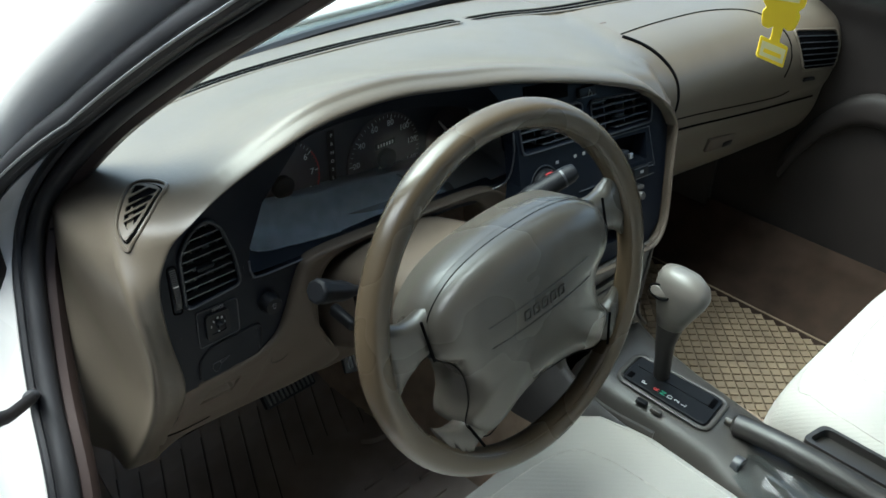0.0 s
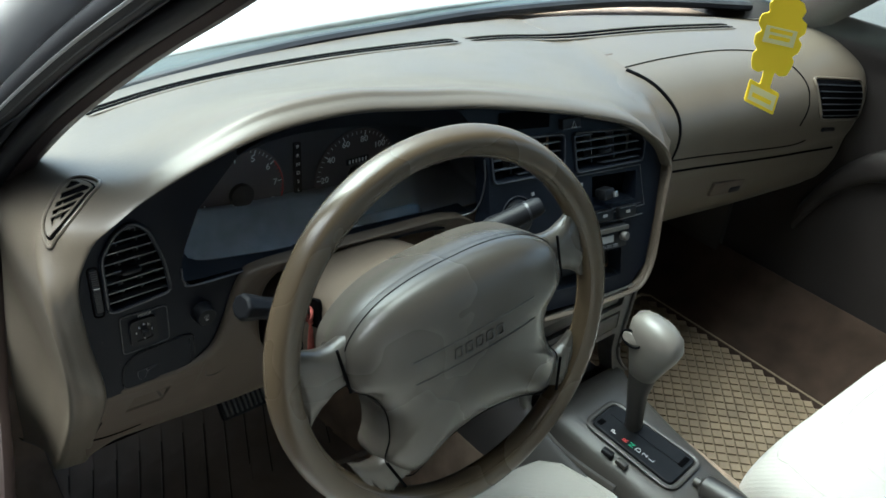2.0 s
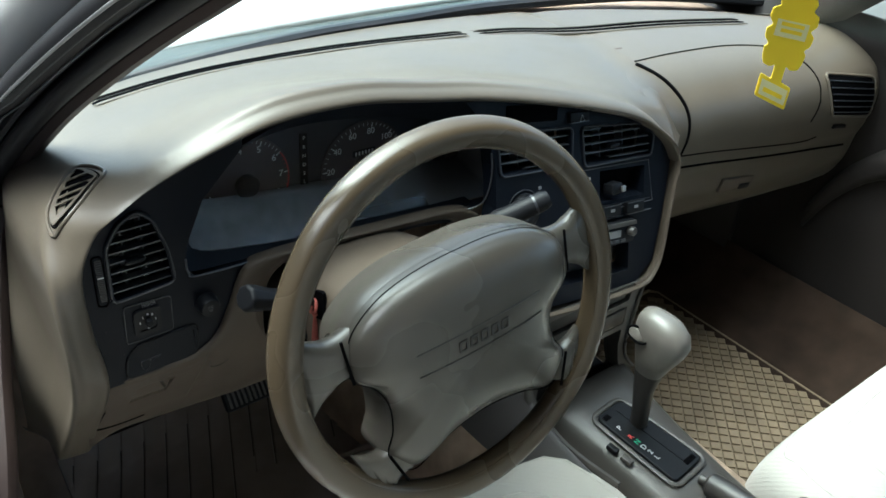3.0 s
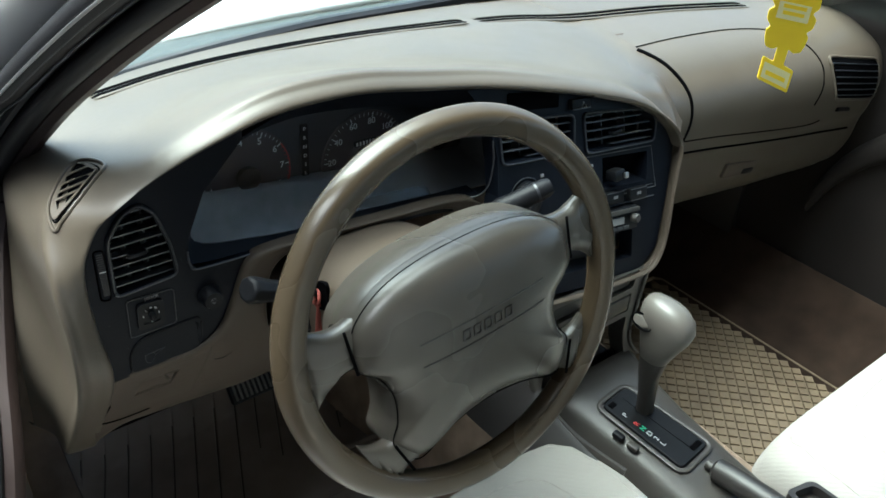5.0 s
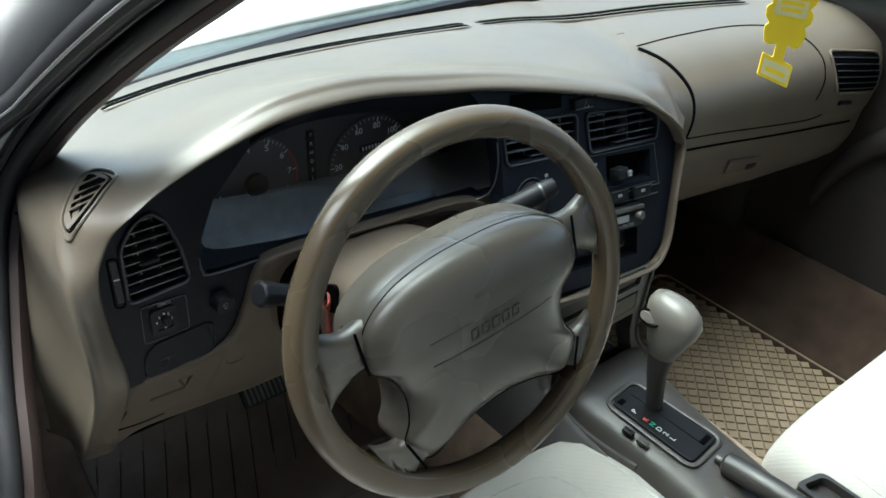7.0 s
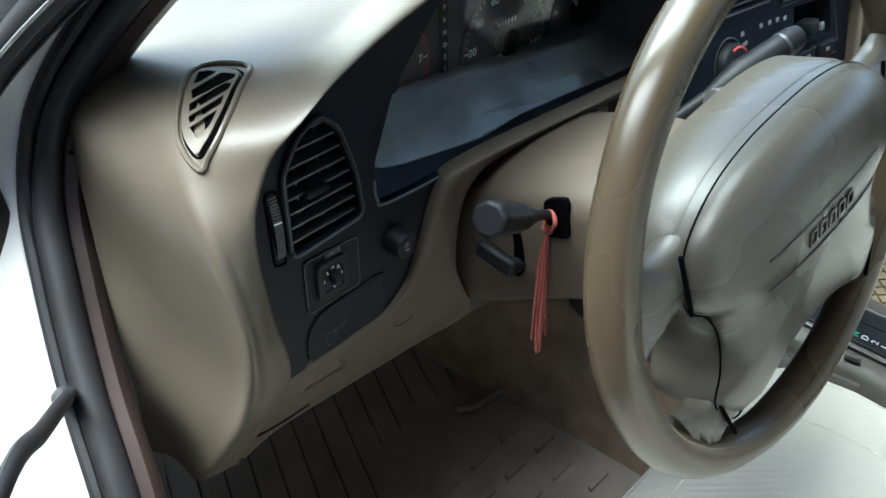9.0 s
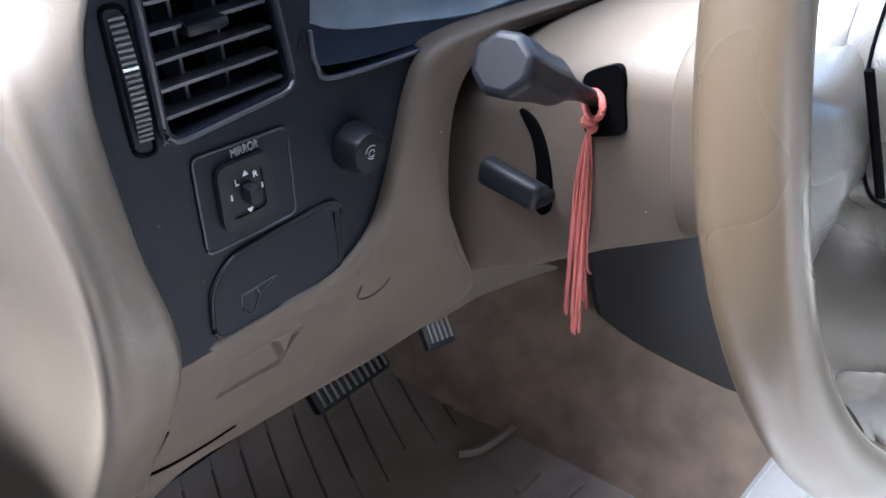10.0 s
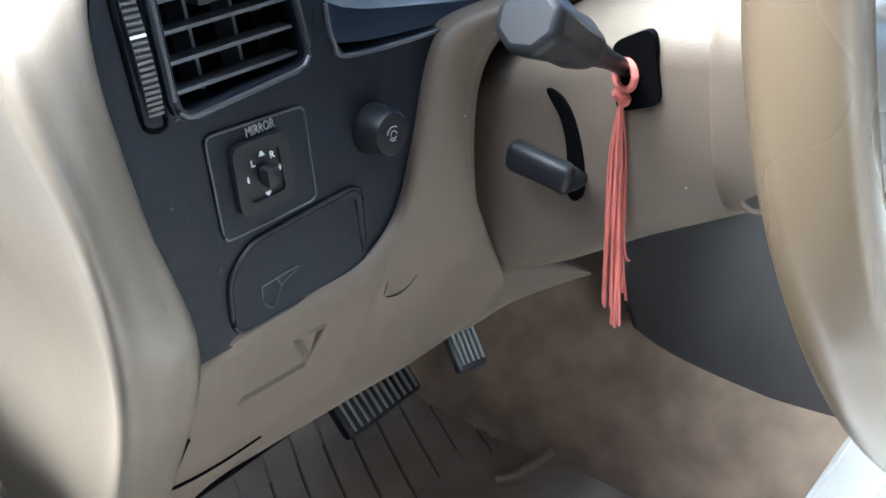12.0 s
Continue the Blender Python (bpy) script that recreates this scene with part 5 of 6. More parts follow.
    part("back_cover", lathe(back, WHEEL, 36), TAUPE, w, "taupe rear hub cover")


def steering_column():
    c = thing("steering_column", (0, 0.18, 0.735), "taupe steering column shroud with stalks", "steering column")
    rows = []
    for y, top, low, hw in ((0.040, 0.930, 0.850, 0.066), (0.050, 0.935, 0.834, 0.076), (0.075, 0.936, 0.822, 0.081), (0.13, 0.927, 0.791, 0.084), (0.18, 0.910, 0.759, 0.088), (0.23, 0.892, 0.733, 0.092), (0.30, 0.875, 0.718, 0.092)):
        mid = top - 0.038
        square, round_ = ring((0, y, mid), (1, 0, 0), (0, 0, 1), hw, mid - low, 56, 4.5), ring((0, y, mid), (1, 0, 0), (0, 0, 1), hw, 0.038, 56, 2.5)
        rows.append([b if b[2] > mid else a for a, b in zip(square, round_)])
    sh = part("shroud", capped(rows), TAUPE, c, "taupe plastic column shroud", auto=60)
    sk = Skin(sh)
    # rounded collar at the wheel end
    rim = []
    for y, g in ((0.038, -0.003), (0.041, 0.0022), (0.060, 0.0028), (0.074, 0.0024), (0.078, -0.002)):
        top, low, hw = 0.935, 0.834 - 0.012 * (y - 0.05) / 0.025, 0.0772 + 0.005 * (y - 0.05) / 0.025
        mid = top - 0.038
        square, round_ = ring((0, y, mid), (1, 0, 0), (0, 0, 1), hw + g, mid - low + g, 56, 4.5), ring((0, y, mid), (1, 0, 0), (0, 0, 1), hw + g, 0.038 + g, 56, 2.5)
        rim.append([(q[0], q[1] - 0.10 * (0.88 - q[2]) + 0.012, q[2]) for q in (b if b[2] > mid else a for a, b in zip(square, round_))])
    part("shroud_collar", sheet(rim, closed_v=True), TAUPE, sh, "taupe collar at the wheel end of the shroud", auto=70)
    boss = Matrix.Translation(Vector(sk.drop((-0.09, 0.068, 0.842), (1, 0, 0)))) @ pose(0, 0, 0, 0, -90, 0)
    part("screw_boss", lathe([(0.0085, -0.006), (0.0085, 0.0015), (0.0070, 0.0025), (0.0050, 0.0022)], boss, 20), TAUPE, sh, "round screw boss")
    part("screw_well", lathe([(0.0046, 0.001), (0.0046, 0.0024), (0.003, 0.0025)], boss, 14), SHAFT, sh)
    # dark pad on the shroud, painting the shade of an opening
    hole = rounded([(0.1107, 0.8805), (0.1330, 0.8735), (0.1362, 0.9060), (0.1165, 0.9150)], 0.006)
    part("stalk_opening", prism(hole, 0.004, lambda a, b, h: (-0.0812 - 0.066 * (a - 0.075) - 0.0012 + h, a, b)), HOLLOW, c, "dark pad drawn for the opening round the stalk")
    # light stalk
    root, head = np.array((-0.080, 0.130, 0.892)), np.array((-0.168, 0.119, 0.939))
    ax = head - root
    path = [root + ax * t for t in (0, 0.25, 0.42, 0.52, 0.6, 0.72, 0.86, 0.97, 1.0)]
    st = part("light_stalk", tube(path, (0.0045, 0.0048, 0.007, 0.0105, 0.0122, 0.0122, 0.0142, 0.0148, 0.0126), 8, 0.92), BLACK, c, "black light stalk", auto=20, bevel=0.0016)
    root, head = np.array((0.075, 0.13, 0.905)), np.array((0.192, 0.085, 0.960))
    ax = head - root
    path = [root + ax * t for t in (0, 0.3, 0.45, 0.55, 0.65, 0.8, 0.95, 1.0)]
    wi = part("wiper_stalk", tube(path, (0.006, 0.0065, 0.011, 0.0135, 0.0125, 0.012, 0.0115, 0.009), 18), BLACK, c, "black wiper stalk")
    part("collar", tube([root + ax * 0.86, root + ax * 0.88], 0.0122, 18), EDGE, wi)
    # tilt lever in its slot
    slot = curve([(0.1715, 0.8785), (0.1682, 0.8790), (0.1616, 0.8748), (0.1562, 0.8653), (0.1522, 0.8502), (0.1509, 0.8339), (0.1528, 0.8236), (0.1572, 0.8213), (0.1604, 0.8253), (0.1602, 0.8377), (0.1605, 0.8512), (0.1637, 0.8648), (0.1692, 0.8738)], 3, closed=True)
    part("lever_slot", prism(slot, 0.004, lambda a, b, h: (-0.0812 - 0.066 * (a - 0.075) - 0.0012 + h, a, b)), HOLLOW, c, smooth=False)
    p, q = np.array((-0.1000, 0.1490, 0.8395)), np.array((-0.1040, 0.1835, 0.8480))
    along = unit(q - p)
    up = unit(np.cross(along, (1, 0, 0)))
    up = up if up[2] > 0 else -up
    over = unit(np.cross(along, up))
    paddle = capped([ring(p + (q - p) * t, over, up, 0.0056 * k, 0.0078 * k, 20, 3.2) for t, k in ((0, 0.72), (0.03, 0.9), (0.09, 1.0), (0.5, 1.0), (0.9, 1.06), (0.97, 0.94), (1.0, 0.74))])
    lever = part("tilt_lever", paddle, BLACK, c, "black tilt lever", auto=50)
    part("stem", tube([(-0.078, 0.156, 0.834), (-0.090, 0.1555, 0.835), (-0.100, 0.1555, 0.837)], 0.0062, 14), BLACK, lever)
    part("ignition_lock", lathe([(0.016, 0), (0.016, 0.012), (0.012, 0.016)], pose(0.088, 0.10, 0.925, 90, 0, 60), 20), STEEL, c, "steel ignition lock")


def tassel():
    t = thing("red_tassel", (-0.079, 0.128, 0.745), "faded red yarn tassel tied round the light stalk", "tassel")
    part("loop", tube(ring((-0.089, 0.127, 0.893), (0.2, 1, 0.1), (0.2, 0, 1), 0.0055, 0.0062, 18), 0.0018, 7, closed=True), RED, t)
    part("knot", tube(curve([(-0.091, 0.128, 0.886), (-0.088, 0.131, 0.883), (-0.085, 0.128, 0.881), (-0.088, 0.131, 0.879)], 4), 0.0030, 8), RED, t)
    rnd = random.Random(4)
    for i in range(14):
        x, y = -0.086 + rnd.uniform(-0.004, 0.004), 0.132 + rnd.uniform(-0.004, 0.004)
        ex, ey, ez = rnd.uniform(-0.006, 0.005), rnd.uniform(-0.004, 0.006), 0.757 + rnd.choice((0, 0, 0.008, 0.014, 0.035))
        pts = curve([(-0.087, 0.130, 0.880), (x, y, 0.85), (x + ex * 0.5 + rnd.uniform(-0.001, 0.001), y + ey * 0.5, 0.80), (x + ex, y + ey, ez)], 5)
        part("strand", tube(pts, 0.0009, 5), RED, t)


# ---- console ----
def console():
    c = thing("centre_console", (0.36, 0.0, 0.40), "grey plastic centre console with selector gate", "console")
    # side-to-side section, swept from the dash back between the seats
    rows = []
    for y, top, hw, x0 in ((0.112, 0.573, 0.087, 0.379), (0.07, 0.562, 0.078, 0.380), (-0.02, 0.553, 0.068, 0.378), (-0.12, 0.548, 0.062, 0.375), (-0.16, 0.535, 0.070, 0.375), (-0.6, 0.53, 0.075, 0.375)):
        sec = [(-hw - 0.02, 0.34), (-hw - 0.014, top - 0.06), (-hw - 0.006, top - 0.014), (-hw + 0.008, top - 0.002), (-hw * 0.5, top), (hw * 0.5, top), (hw - 0.008, top - 0.002), (hw + 0.006, top - 0.014), (hw + 0.014, top - 0.06), (hw + 0.02, 0.34)]
        rows.append([(x0 + a, y, b) for a, b in sec])
    part("body", sheet(rows), GREY, c, "grey console body", thick=0.004, auto=50)
    m = pose(0.372, -0.016, 0.556, 4, 0, 6)
    plate = rounded([(-0.034, -0.072), (0.034, -0.072), (0.030, 0.070), (-0.030, 0.070)], 0.010)
    g = part("gate_plate", prism(plate, 0.006, lambda a, b, h: m @ Vector((a, b, 0.0045 - h))), BLACK, c, "glossy black selector gate", bevel=0.0015)
    part("gate_rim", tube([m @ Vector((a, b, 0.002)) for a, b in grow(plate, 0.006)], 0.004, 8, 0.6, closed=True), GREY, c)
    sl = rounded([(0.006, -0.058), (0.024, -0.058), (0.022, 0.062), (0.006, 0.062)], 0.003)
    part("gate_slot", prism(sl, 0.001, lambda a, b, h: m @ Vector((a, b, 0.0055 - h))), BLACK, g, "dark sliding slot cover")
    part("slot_edge", prism(rounded([(0.005, -0.066), (0.027, -0.066), (0.027, -0.058), (0.005, -0.058)], 0.002), 0.001, lambda a, b, h: m @ Vector((a, b, 0.0060 - h))), HOLLOW, g)
    for i, (ch, mt) in enumerate((("P", PRINT), ("R", REDPRINT), ("N", GREENPRINT), ("D", PRINT), ("2", PRINT), ("L", PRINT))):
        words(ch, 0.0115, m @ Matrix.Translation((-0.019, 0.036 - 0.0115 * i - (0.009 if i else 0), 0.0052)), mt, g, "letter")
    part("shift_lock_hole", box((-0.018, 0.060, 0.0048), (0.012, 0.008, 0.002), m), HOLLOW, g, smooth=False)
    for y in (0.02, -0.005):
        part("side_switch", box((-0.055, y, 0.001), (0.010, 0.018, 0.008), m, bevel=0.002), BLACK if y > 0 else GREY, c, "small console switch")
    # lower centre stack: frame, ashtray and tray openings
    right = [tuple(q) for q in curve([(0.455, 0.735), (0.449, 0.68), (0.444, 0.63), (0.449, 0.60), (0.464, 0.575), (0.482, 0.555)], 4)]
    fr = pierced([(0.235, 0.745), *right, (0.482, 0.545), (0.245, 0.545), (0.235, 0.60)], [rounded([(0.262, 0.705), (0.430, 0.705), (0.434, 0.731), (0.262, 0.735)], 0.003), rounded([(0.262, 0.662), (0.430, 0.662), (0.430, 0.695), (0.262, 0.695)], 0.003), rounded([(0.262, 0.556), (0.452, 0.556), (0.438, 0.59), (0.430, 0.62), (0.430, 0.652), (0.262, 0.652)], 0.006)], lambda a, b, h: (a, 0.108 + h, b), 0.03)
    part("frame_edge", tube([(q[0], 0.106, q[1]) for q in right], 0.0028, 8), GREY, c)
    part("bin_floor", box((0.35, 0.155, 0.552), (0.19, 0.09, 0.008)), SHAFT, c, smooth=False)
    part("lower_frame", fr, GREY, c, "grey lower stack frame", smooth=False)
    part("ashtray_front", box((0.346, 0.116, 0.6785), (0.162, 0.02, 0.029), bevel=0.003), SHAFT, c, "dark grey ashtray front")
    part("upper_tray", box((0.346, 0.122, 0.719), (0.162, 0.02, 0.022), bevel=0.003), SHAFT, c)
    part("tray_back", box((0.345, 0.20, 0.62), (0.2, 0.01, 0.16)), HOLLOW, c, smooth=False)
    # dark side panel beside the driver's foot well
    cols = [[(0.215, 0.295, 0.505), (0.212, 0.318, 0.60), (0.215, 0.32, 0.74)], [(0.212, 0.25, 0.465), (0.21, 0.25, 0.58), (0.215, 0.24, 0.72)], [(0.215, 0.18, 0.460), (0.215, 0.17, 0.57), (0.22, 0.14, 0.70)], [(0.225, 0.08, 0.455), (0.228, 0.07, 0.53), (0.24, 0.075, 0.60)], [(0.245, -0.05, 0.45), (0.25, -0.05, 0.51), (0.262, -0.04, 0.55)]]
    part("side_panel", loft(cols, 4, 4), GREYDARK, c, "dark grey console side panel", thick=0.004)
    trim = curve([(0.222, 0.118, 0.72), (0.228, 0.10, 0.65), (0.238, 0.088, 0.605), (0.255, 0.03, 0.565), (0.275, -0.05, 0.552)], 5)
    part("side_trim", tube(trim, 0.006, 8, 1.4), GREY, c)


def rear_tray():
    t = thing("console_tray", (0.44, -0.42, 0.53), "dark grey open tray behind the handbrake", "tray")
    o = rounded([(0.405, -0.205), (0.455, -0.215), (0.46, -0.60), (0.41, -0.60)], 0.012)
    part("rim", pierced(o, [inset(o, 0.007)], lambda a, b, h: (a, b, 0.578 - h), 0.02), SHAFT, t)
    part("bottom", prism(inset(o, 0.004), 0.006, lambda a, b, h: (a, b, 0.564 - h)), SHAFT, t)


def selector():
    s = thing("gear_selector", (0.372, 0.0, 0.56), "grey automatic gear selector lever with thumb button", "gear lever")
    rows = []
    for x, y, z, a, b in [(0.385, 0.010, 0.556, 0.0125, 0.012), (0.378, 0.010, 0.60, 0.0125, 0.0125), (0.368, 0.008, 0.64, 0.0135, 0.0145), (0.360, 0.003, 0.68, 0.0155, 0.020), (0.354, -0.003, 0.71, 0.0185, 0.028), (0.351, -0.008, 0.735, 0.0215, 0.036), (0.349, -0.010, 0.755, 0.0230, 0.0405), (0.348, -0.009, 0.770, 0.0215, 0.038), (0.348, -0.005, 0.781, 0.0165, 0.029), (0.348, -0.003, 0.786, 0.007, 0.013)]:
        rows.append(ring((x, y, z), (1, 0, 0), (0, 1, 0), a, b, 24, 2.4))
    part("shaft", capped(rows[:4]), SHAFT, s, "dark grey selector shaft", auto=80)
    part("lever", capped(rows[3:]), KNOB, s, "grey plastic selector handle", auto=80)
    part("thumb_button", capped([ring((0.3315 - 0.004 * t, 0.014 + 0.003 * t, 0.749), (0, 1, 0), (0.2, 0, 1), 0.0140 - 0.003 * t * t, 0.0085 - 0.002 * t * t, 18, 2.6) for t in (0, 0.5, 0.85, 1.0)]), KNOB, s, "grey thumb button")
    part("button_seam", tube(ring((0.3290, 0.014, 0.749), (0, 1, 0), (0.2, 0, 1), 0.0160, 0.0104, 20), 0.0016, 6, closed=True), HOLLOW, s)


def handbrake():
    h = thing("handbrake", (0.36, -0.3, 0.53), "dark grey handbrake lever beside the seat", "handbrake")
    path = curve([(0.382, -0.118, 0.556), (0.384, -0.16, 0.562), (0.388, -0.24, 0.566), (0.392, -0.36, 0.562), (0.395, -0.5, 0.55)], 5)
    part("grip", tube(path, [0.012] + [0.0175] * (len(path) - 1), 14), SHAFT, h)
    part("button", tube([(0.381, -0.106, 0.555), (0.382, -0.12, 0.556)], 0.0065, 12), GREY, h)


# ---- seats ----
def seat(name, x0, x1, front, top, label):
    s = thing(name, ((x0 + x1) / 2, front - 0.25, 0.33), label, "car seat", "front seats")
    w, cx = (x1 - x0) / 2, (x0 + x1) / 2
    rows = []
    # cushion: rings of a rounded block, front to rear
    for y, k, dz in ((0.0, 0.55, -0.055), (-0.004, 0.72, -0.035), (-0.02, 0.88, -0.012), (-0.05, 0.96, 0.0), (-0.12, 1.0, 0.004), (-0.25, 1.0, 0.0), (-0.42, 1.0, -0.012), (-0.52, 1.0, -0.02)):
        r = []
        for i in range(36):
            t = 2 * math.pi * (i + 0.5) / 36
            a, b = math.cos(t), math.sin(t)
            px = math.copysign(abs(a) ** 0.5, a)
            pz = math.copysign(abs(b) ** 0.62, b)
            crown = 0.012 * max(0.0, math.cos(min(1.0, abs(px)) * 2.6 - 0.0)) if b > 0 else 0
            h = 0.085 if b > 0 else 0.085
            r.append((cx + px * w * (0.55 + 0.45 * k), front + y, top - 0.085 + dz + pz * h * (0.4 + 0.6 * k) - crown * 0.3))
        rows.append(r)
    cushion = part("cushion", capped(rows), CLOTH, s, "off-white cloth seat cushion", auto=80)
    base = box((cx, front - 0.30, 0.385), (2 * w - 0.08, 0.42, 0.10), bevel=0.015)
    part("seat_base", base, GREYDARK, s)
    rows = []
    for z, y, k in ((top - 0.03, front - 0.47, 1.0), (top + 0.08, front - 0.50, 1.0), (top + 0.3, front - 0.57, 0.98), (top + 0.5, front - 0.63, 0.85), (top + 0.56, front - 0.65, 0.7)):
        rows.append(ring((cx, y - 0.05, z), (1, 0, 0), (0, 1, 0), w * k, 0.07, 28, 3))
    part("backrest", capped(rows), CLOTH, s, auto=70)
    sk = Skin(cushion)
    seams = [[(-0.60, -0.50), (-0.60, -0.25), (-0.57, -0.12), (-0.45, -0.065), (0.0, -0.05), (0.45, -0.065), (0.57, -0.12), (0.60, -0.25), (0.60, -0.50)], [(-0.86, -0.45), (-0.88, -0.20), (-0.84, -0.07), (-0.70, -0.022), (0.0, -0.012), (0.70, -0.022), (0.84, -0.07), (0.88, -0.20), (0.86, -0.45)]]
    for pts in seams:
        line = [sk.drop((cx + w * a, front + b, top), (0, 0, -1), -0.0004) for a, b in curve(pts, 10)]
        part("seam", tube(line, 0.0013, 6), STITCH, s)
    return s


# ---- foot wells ----
def mats():
    m = thing("driver_mat", (-0.02, 0.40, 0.325), "ribbed brown rubber mat in the driver foot well", "floor mat")
    prof = [(0.0, 0.330), (0.25, 0.330), (0.42, 0.331), (0.50, 0.339), (0.56, 0.360), (0.64, 0.434), (0.71, 0.547)]
    path = curve([(0, y - 0.004, z + 0.007) for y, z in prof], 6)
    rows = [[(x, q[1], q[2] - 0.004 + (0.006 if x in (-0.30, 0.205) else 0)) for x in (-0.30, -0.29, -0.1, 0.1, 0.195, 0.205)] for q in path]
    part("sheet", sheet(rows), RUBBER, m, "brown rubber mat sheet under the ribs", thick=0.004)
    for i in range(17):
        x = -0.344 + 0.0375 * i
        run = path[0:] if i < 8 else path[12 + (i % 3):]
        sec = ((-0.0176, -0.002), (-0.0175, 0.0026), (-0.0160, 0.0040), (0.0160, 0.0040), (0.0175, 0.0026), (0.0176, -0.002))
        rows = [[(x + a + 0.40 * (q[1] - 0.45), q[1], q[2] + b) for a, b in sec] for q in run]
        rows = [[(min(0.2, max(-0.298, p[0])), p[1], p[2]) for p in r] for r in rows]
        part("rib", sheet(rows), RUBBER, m)
        # dark strip in each gap, painting the shade between the ribs
        rows = [[(min(0.2, max(-0.298, x + a + 0.40 * (q[1] - 0.45))), q[1], q[2] + 0.0008) for a in (0.0172, 0.0203)] for q in run]
        part("groove", sheet(rows), GROOVESHADE, m)
    border = curve([(0.0786, 0.382, 0.338), (0.098, 0.366, 0.340), (0.149, 0.357, 0.341), (0.1825, 0.339, 0.341), (0.198, 0.3075, 0.341), (0.190, 0.266, 0.340), (0.1855, 0.236, 0.340), (0.181, 0.182, 0.339)], 5)
    part("raised_border", tube([q + (0, 0, 0.005) for q in border], 0.006, 8), RUBBER, m)
    for i in range(6):
        for j in range(5):
            x, y = -0.21 + 0.062 * i + (0.02 if j % 2 else 0), 0.12 + 0.045 * j
            part("tread_block", prism(rounded([(x - 0.022, y - 0.004), (x + 0.018, y - 0.004), (x + 0.022, y + 0.004), (x - 0.018, y + 0.004)], 0.002, 2), 0.006, lambda a, b, h: (a, b, 0.3430 - h)), RUBBER, m, smooth=False)
    p = thing("passenger_mat", (0.80, 0.10, 0.325), "tan rubber mat with a diamond tread", "floor mat")
    rows = [[(x, y, 0.333) for x in (0.555, 0.7, 0.85, 0.975)] for y in (-0.30, 0.05, 0.25, 0.425)]
    part("sheet", sheet(rows), TANMAT, p, thick=0.005)
    part("raised_border", tube([(0.958, -0.29, 0.337), (0.958, 0.39, 0.337), (0.945, 0.408, 0.337), (0.57, 0.408, 0.337)], 0.004, 8), TANMAT, p)
    for i in range(14):
        for j in range(34):
            x, y = 0.575 + 0.028 * (i + 0.5 * (j % 2)), -0.08 + 0.014 * j
            if x > 0.945 or y > 0.395:
                continue
            part("tread_block", prism([(x - 0.0114, y), (x, y - 0.0114), (x + 0.0114, y), (x, y + 0.0114)], 0.005, lambda a, b, h: (a, b, 0.3375 - h)), TANMAT, p, smooth=False)


def pedals():
    b = thing("brake_pedal", (-0.03, 0.46, 0.46), "wide ribbed black brake pedal", "pedal")
    m = pose(-0.030, 0.435, 0.515, -40, 0, 0)
    part("pad", box((0, 0, 0), (0.095, 0.016, 0.055), m, bevel=0.005), BLACK, b)
    for i in range(11):
        part("rib", box((-0.040 + 0.008 * i, -0.009, 0), (0.003, 0.004, 0.045), m), KNOB, b, smooth=False)
    part("arm", tube([(-0.03, 0.45, 0.53), (-0.03, 0.55, 0.62), (-0.03, 0.58, 0.72)], 0.009, 8), BLACK, b)
    a = thing("accelerator_pedal", (0.12, 0.46, 0.40), "narrow ribbed grey accelerator pedal", "pedal")
    m = pose(0.118, 0.452, 0.468, -38, 0, 0) @ pose(0, 0, 0, 0, 12, 0)
    part("pad", box((0, 0, 0.022), (0.042, 0.012, 0.096), m, bevel=0.005), SLAT, a)
    for i in range(5):
        part("rib", box((-0.014 + 0.007 * i, -0.007, 0.022), (0.003, 0.004, 0.08), m), PRINT, a, smooth=False)
    part("arm", tube([(0.105, 0.48, 0.54), (0.10, 0.56, 0.62), (0.10, 0.6, 0.72)], 0.006, 8), BLACK, a)


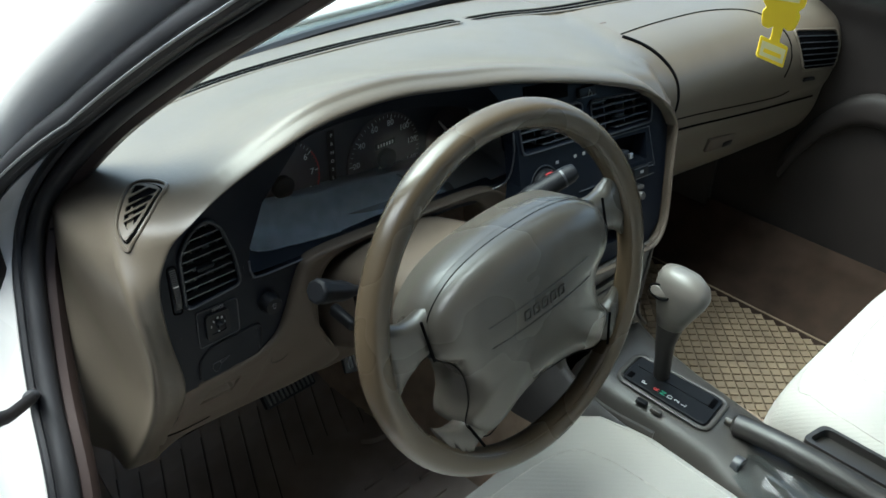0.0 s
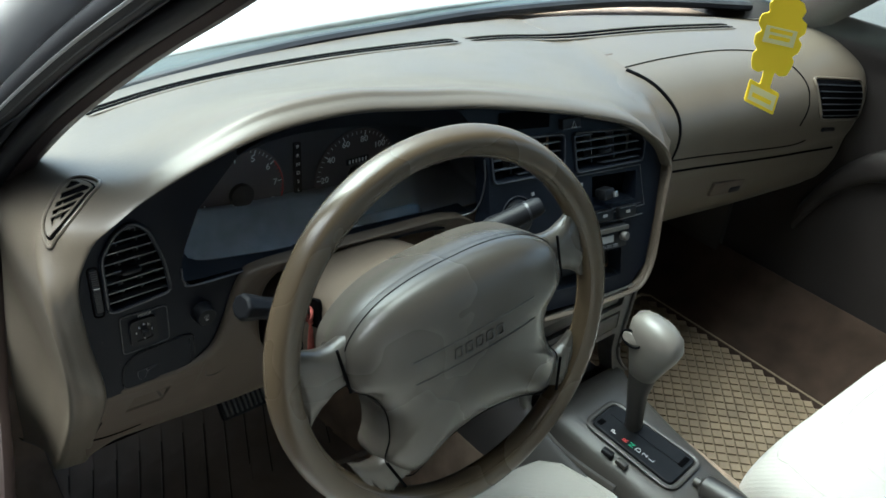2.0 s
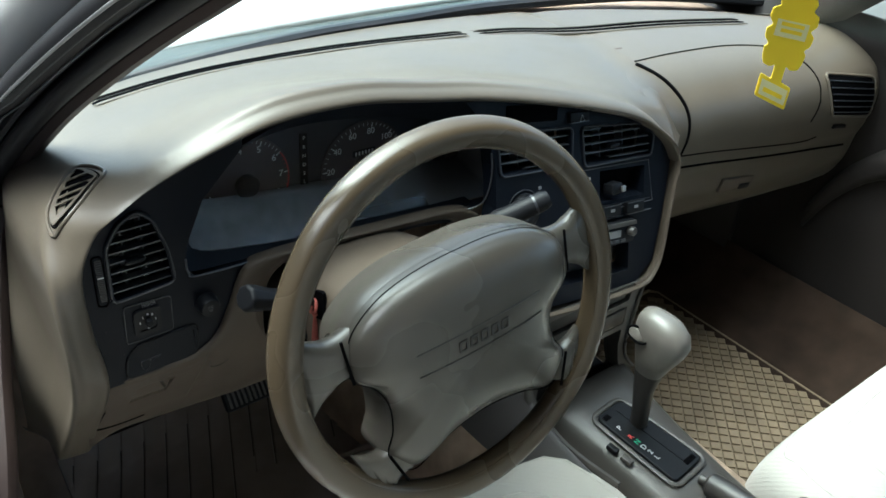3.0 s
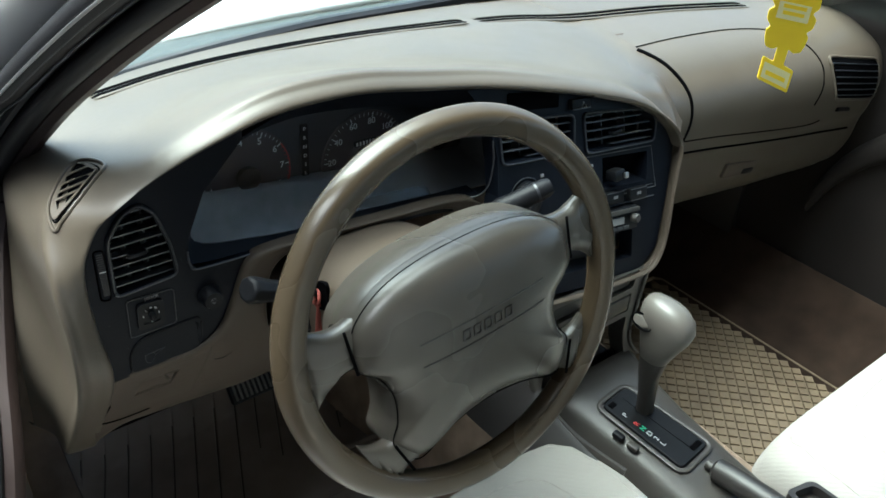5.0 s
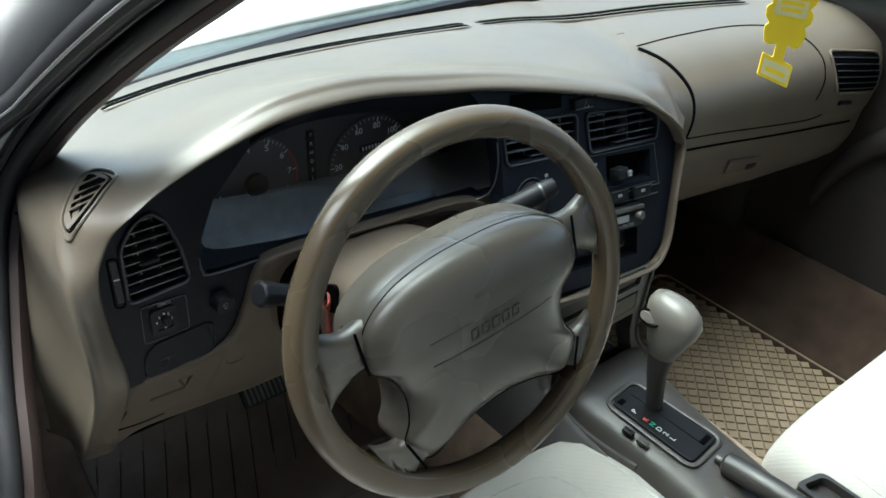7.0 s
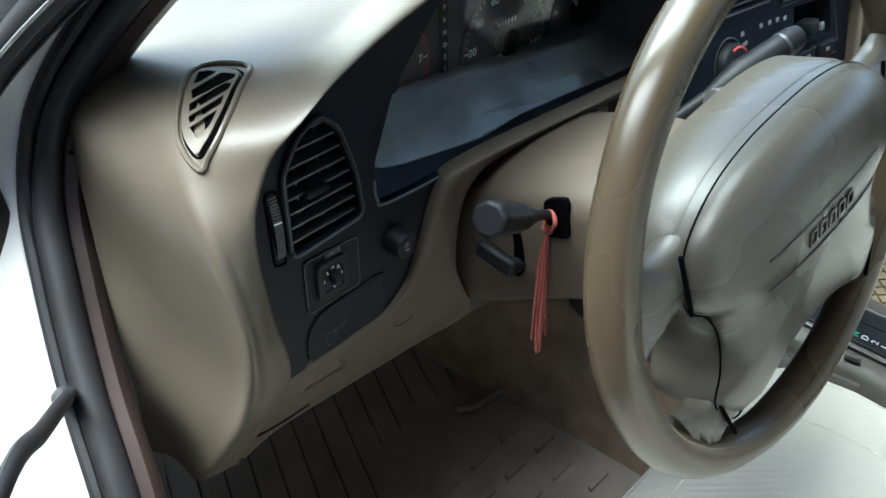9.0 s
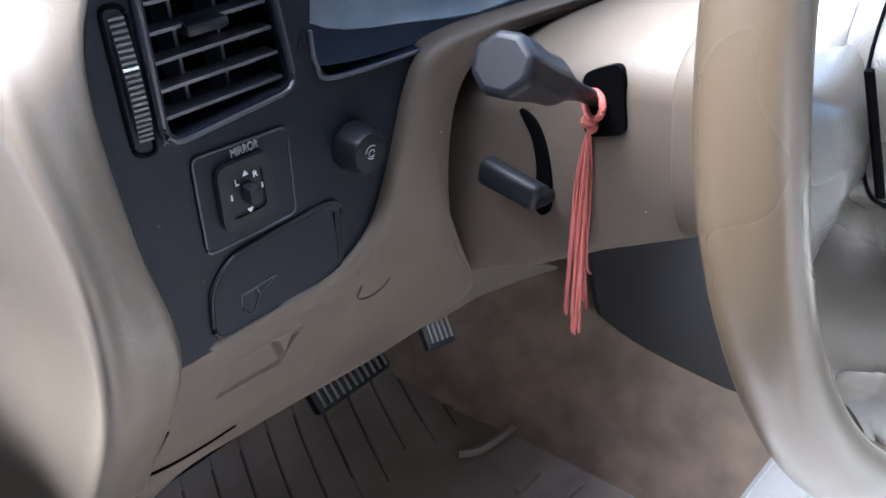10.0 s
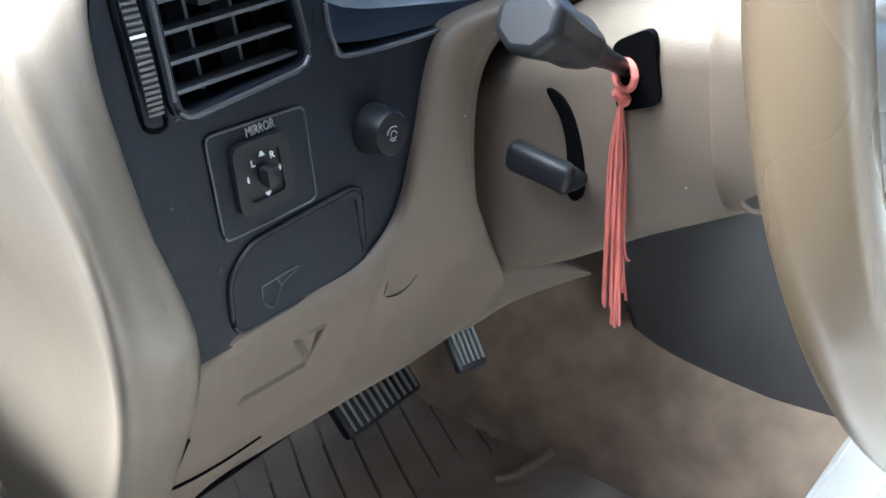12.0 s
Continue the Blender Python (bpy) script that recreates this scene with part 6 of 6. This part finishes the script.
# ---- loose things ----
def air_freshener():
    f = thing("air_freshener", (0.405, -0.015, 1.065), "yellow card tree air freshener hanging on a string", "air freshener")
    ex, n = unit((0.8, -0.6, 0)), unit((-0.6, -0.8, 0))
    tree = [(-0.019, -0.022), (0.019, -0.026), (0.019, 0.0), (0.006, 0.002), (0.006, 0.020), (0.012, 0.016), (0.020, 0.018), (0.023, 0.026), (0.024, 0.036), (0.020, 0.040), (0.026, 0.046), (0.027, 0.056), (0.021, 0.061), (0.027, 0.068), (0.026, 0.078), (0.018, 0.082), (0.021, 0.090), (0.016, 0.098), (0.009, 0.100), (0.008, 0.11), (0.0, 0.116), (-0.008, 0.11), (-0.009, 0.100), (-0.016, 0.098), (-0.021, 0.090), (-0.018, 0.082), (-0.026, 0.078), (-0.027, 0.068), (-0.021, 0.061), (-0.027, 0.056), (-0.026, 0.046), (-0.020, 0.040), (-0.024, 0.036), (-0.023, 0.026), (-0.020, 0.018), (-0.012, 0.016), (-0.006, 0.020), (-0.006, 0.002), (-0.019, 0.004)]
    o = np.array((0.412, -0.021, 1.097))
    def at(a, b, h):
        a2, b2 = a, b - a * (0.3 if b < 0.006 else 0.15)
        return o + ex * a2 + np.array((0, 0, b2)) - n * (h - 0.0008)
    part("card", prism(rounded(tree, 0.002, 2), 0.0016, at), YELLOW, f, smooth=False)
    part("print_panel", prism([(-0.016, -0.0185), (0.0165, -0.0215), (0.0165, -0.004), (-0.016, -0.001)], 0.0004, lambda a, b, h: at(a, b, h - 0.0005)), CREAM, f, smooth=False)
    part("print_panel", prism([(-0.018, 0.050), (0.018, 0.050), (0.018, 0.068), (-0.018, 0.068)], 0.0004, lambda a, b, h: at(a, b, h - 0.0005)), CREAM, f, smooth=False)
    for z, wd in ((0.062, 0.013), (0.055, 0.012)):
        part("print_bar", prism([(-wd, z), (wd, z), (wd, z + 0.004), (-wd, z + 0.004)], 0.0003, lambda a, b, h: at(a, b, h - 0.0009)), YELLOW, f, smooth=False)
    part("print_bar", prism([(-0.012, -0.014), (0.012, -0.016), (0.012, -0.011), (-0.012, -0.009)], 0.0003, lambda a, b, h: at(a, b, h - 0.0009)), YELLOW, f, smooth=False)
    part("string", tube([tuple(at(0, 0.112, 0)), (0.395, 0.01, 1.27)], 0.0006, 5), CREAM, f)
    mir = thing("rear_view_mirror", (0.38, 0.01, 1.24), "dark rear view mirror fixed to the windscreen", "mirror")
    part("housing", capped([ring((0.37, 0.0 + 0.03 * t, 1.29), (0.97, -0.2, 0), (0, 0.1, 1), 0.12 - 0.03 * t, 0.03 - 0.012 * t, 24, 3) for t in (0, 0.4, 1)]), BLACK, mir)
    part("stem", tube([(0.37, 0.02, 1.29), (0.365, 0.06, 1.33)], 0.008, 8), BLACK, mir)


def bottle():
    b = thing("plastic_bottle", (0.31, -0.23, 0.50), "crumpled clear plastic bottle lying beside the console", "bottle")
    rows = [ring((0.335, -0.16 - 0.14 * t, 0.535), (1, 0, 0), (0, 0, 1), r, r * 0.9, 16, 2.3) for t, r in ((0, 0.012), (0.03, 0.024), (0.15, 0.03), (0.3, 0.028), (0.5, 0.031), (0.7, 0.028), (1, 0.03))]
    rnd = random.Random(7)
    rows = [[np.array(q) + np.array([rnd.uniform(-0.004, 0.004) for _ in range(3)]) for q in r] for r in rows]
    part("body", capped(rows), BOTTLE, b, smooth=False)
    part("cap", tube([(0.335, -0.150, 0.535), (0.335, -0.162, 0.535)], 0.0135, 16), SLAT, b, "grey screw cap")


shell()
rear_cabin()
windscreen()
doorway()
driver_door()
passenger_side()
outside()
dashboard()
steering_wheel()
steering_column()
tassel()
console()
rear_tray()
selector()
handbrake()
seat("car_seat", -0.26, 0.285, 0.07, 0.582, "off-white cloth covered driver seat")
seat("car_seat", 0.455, 1.0, -0.12, 0.59, "off-white cloth covered passenger seat")
mats()
pedals()
air_freshener()
bottle()
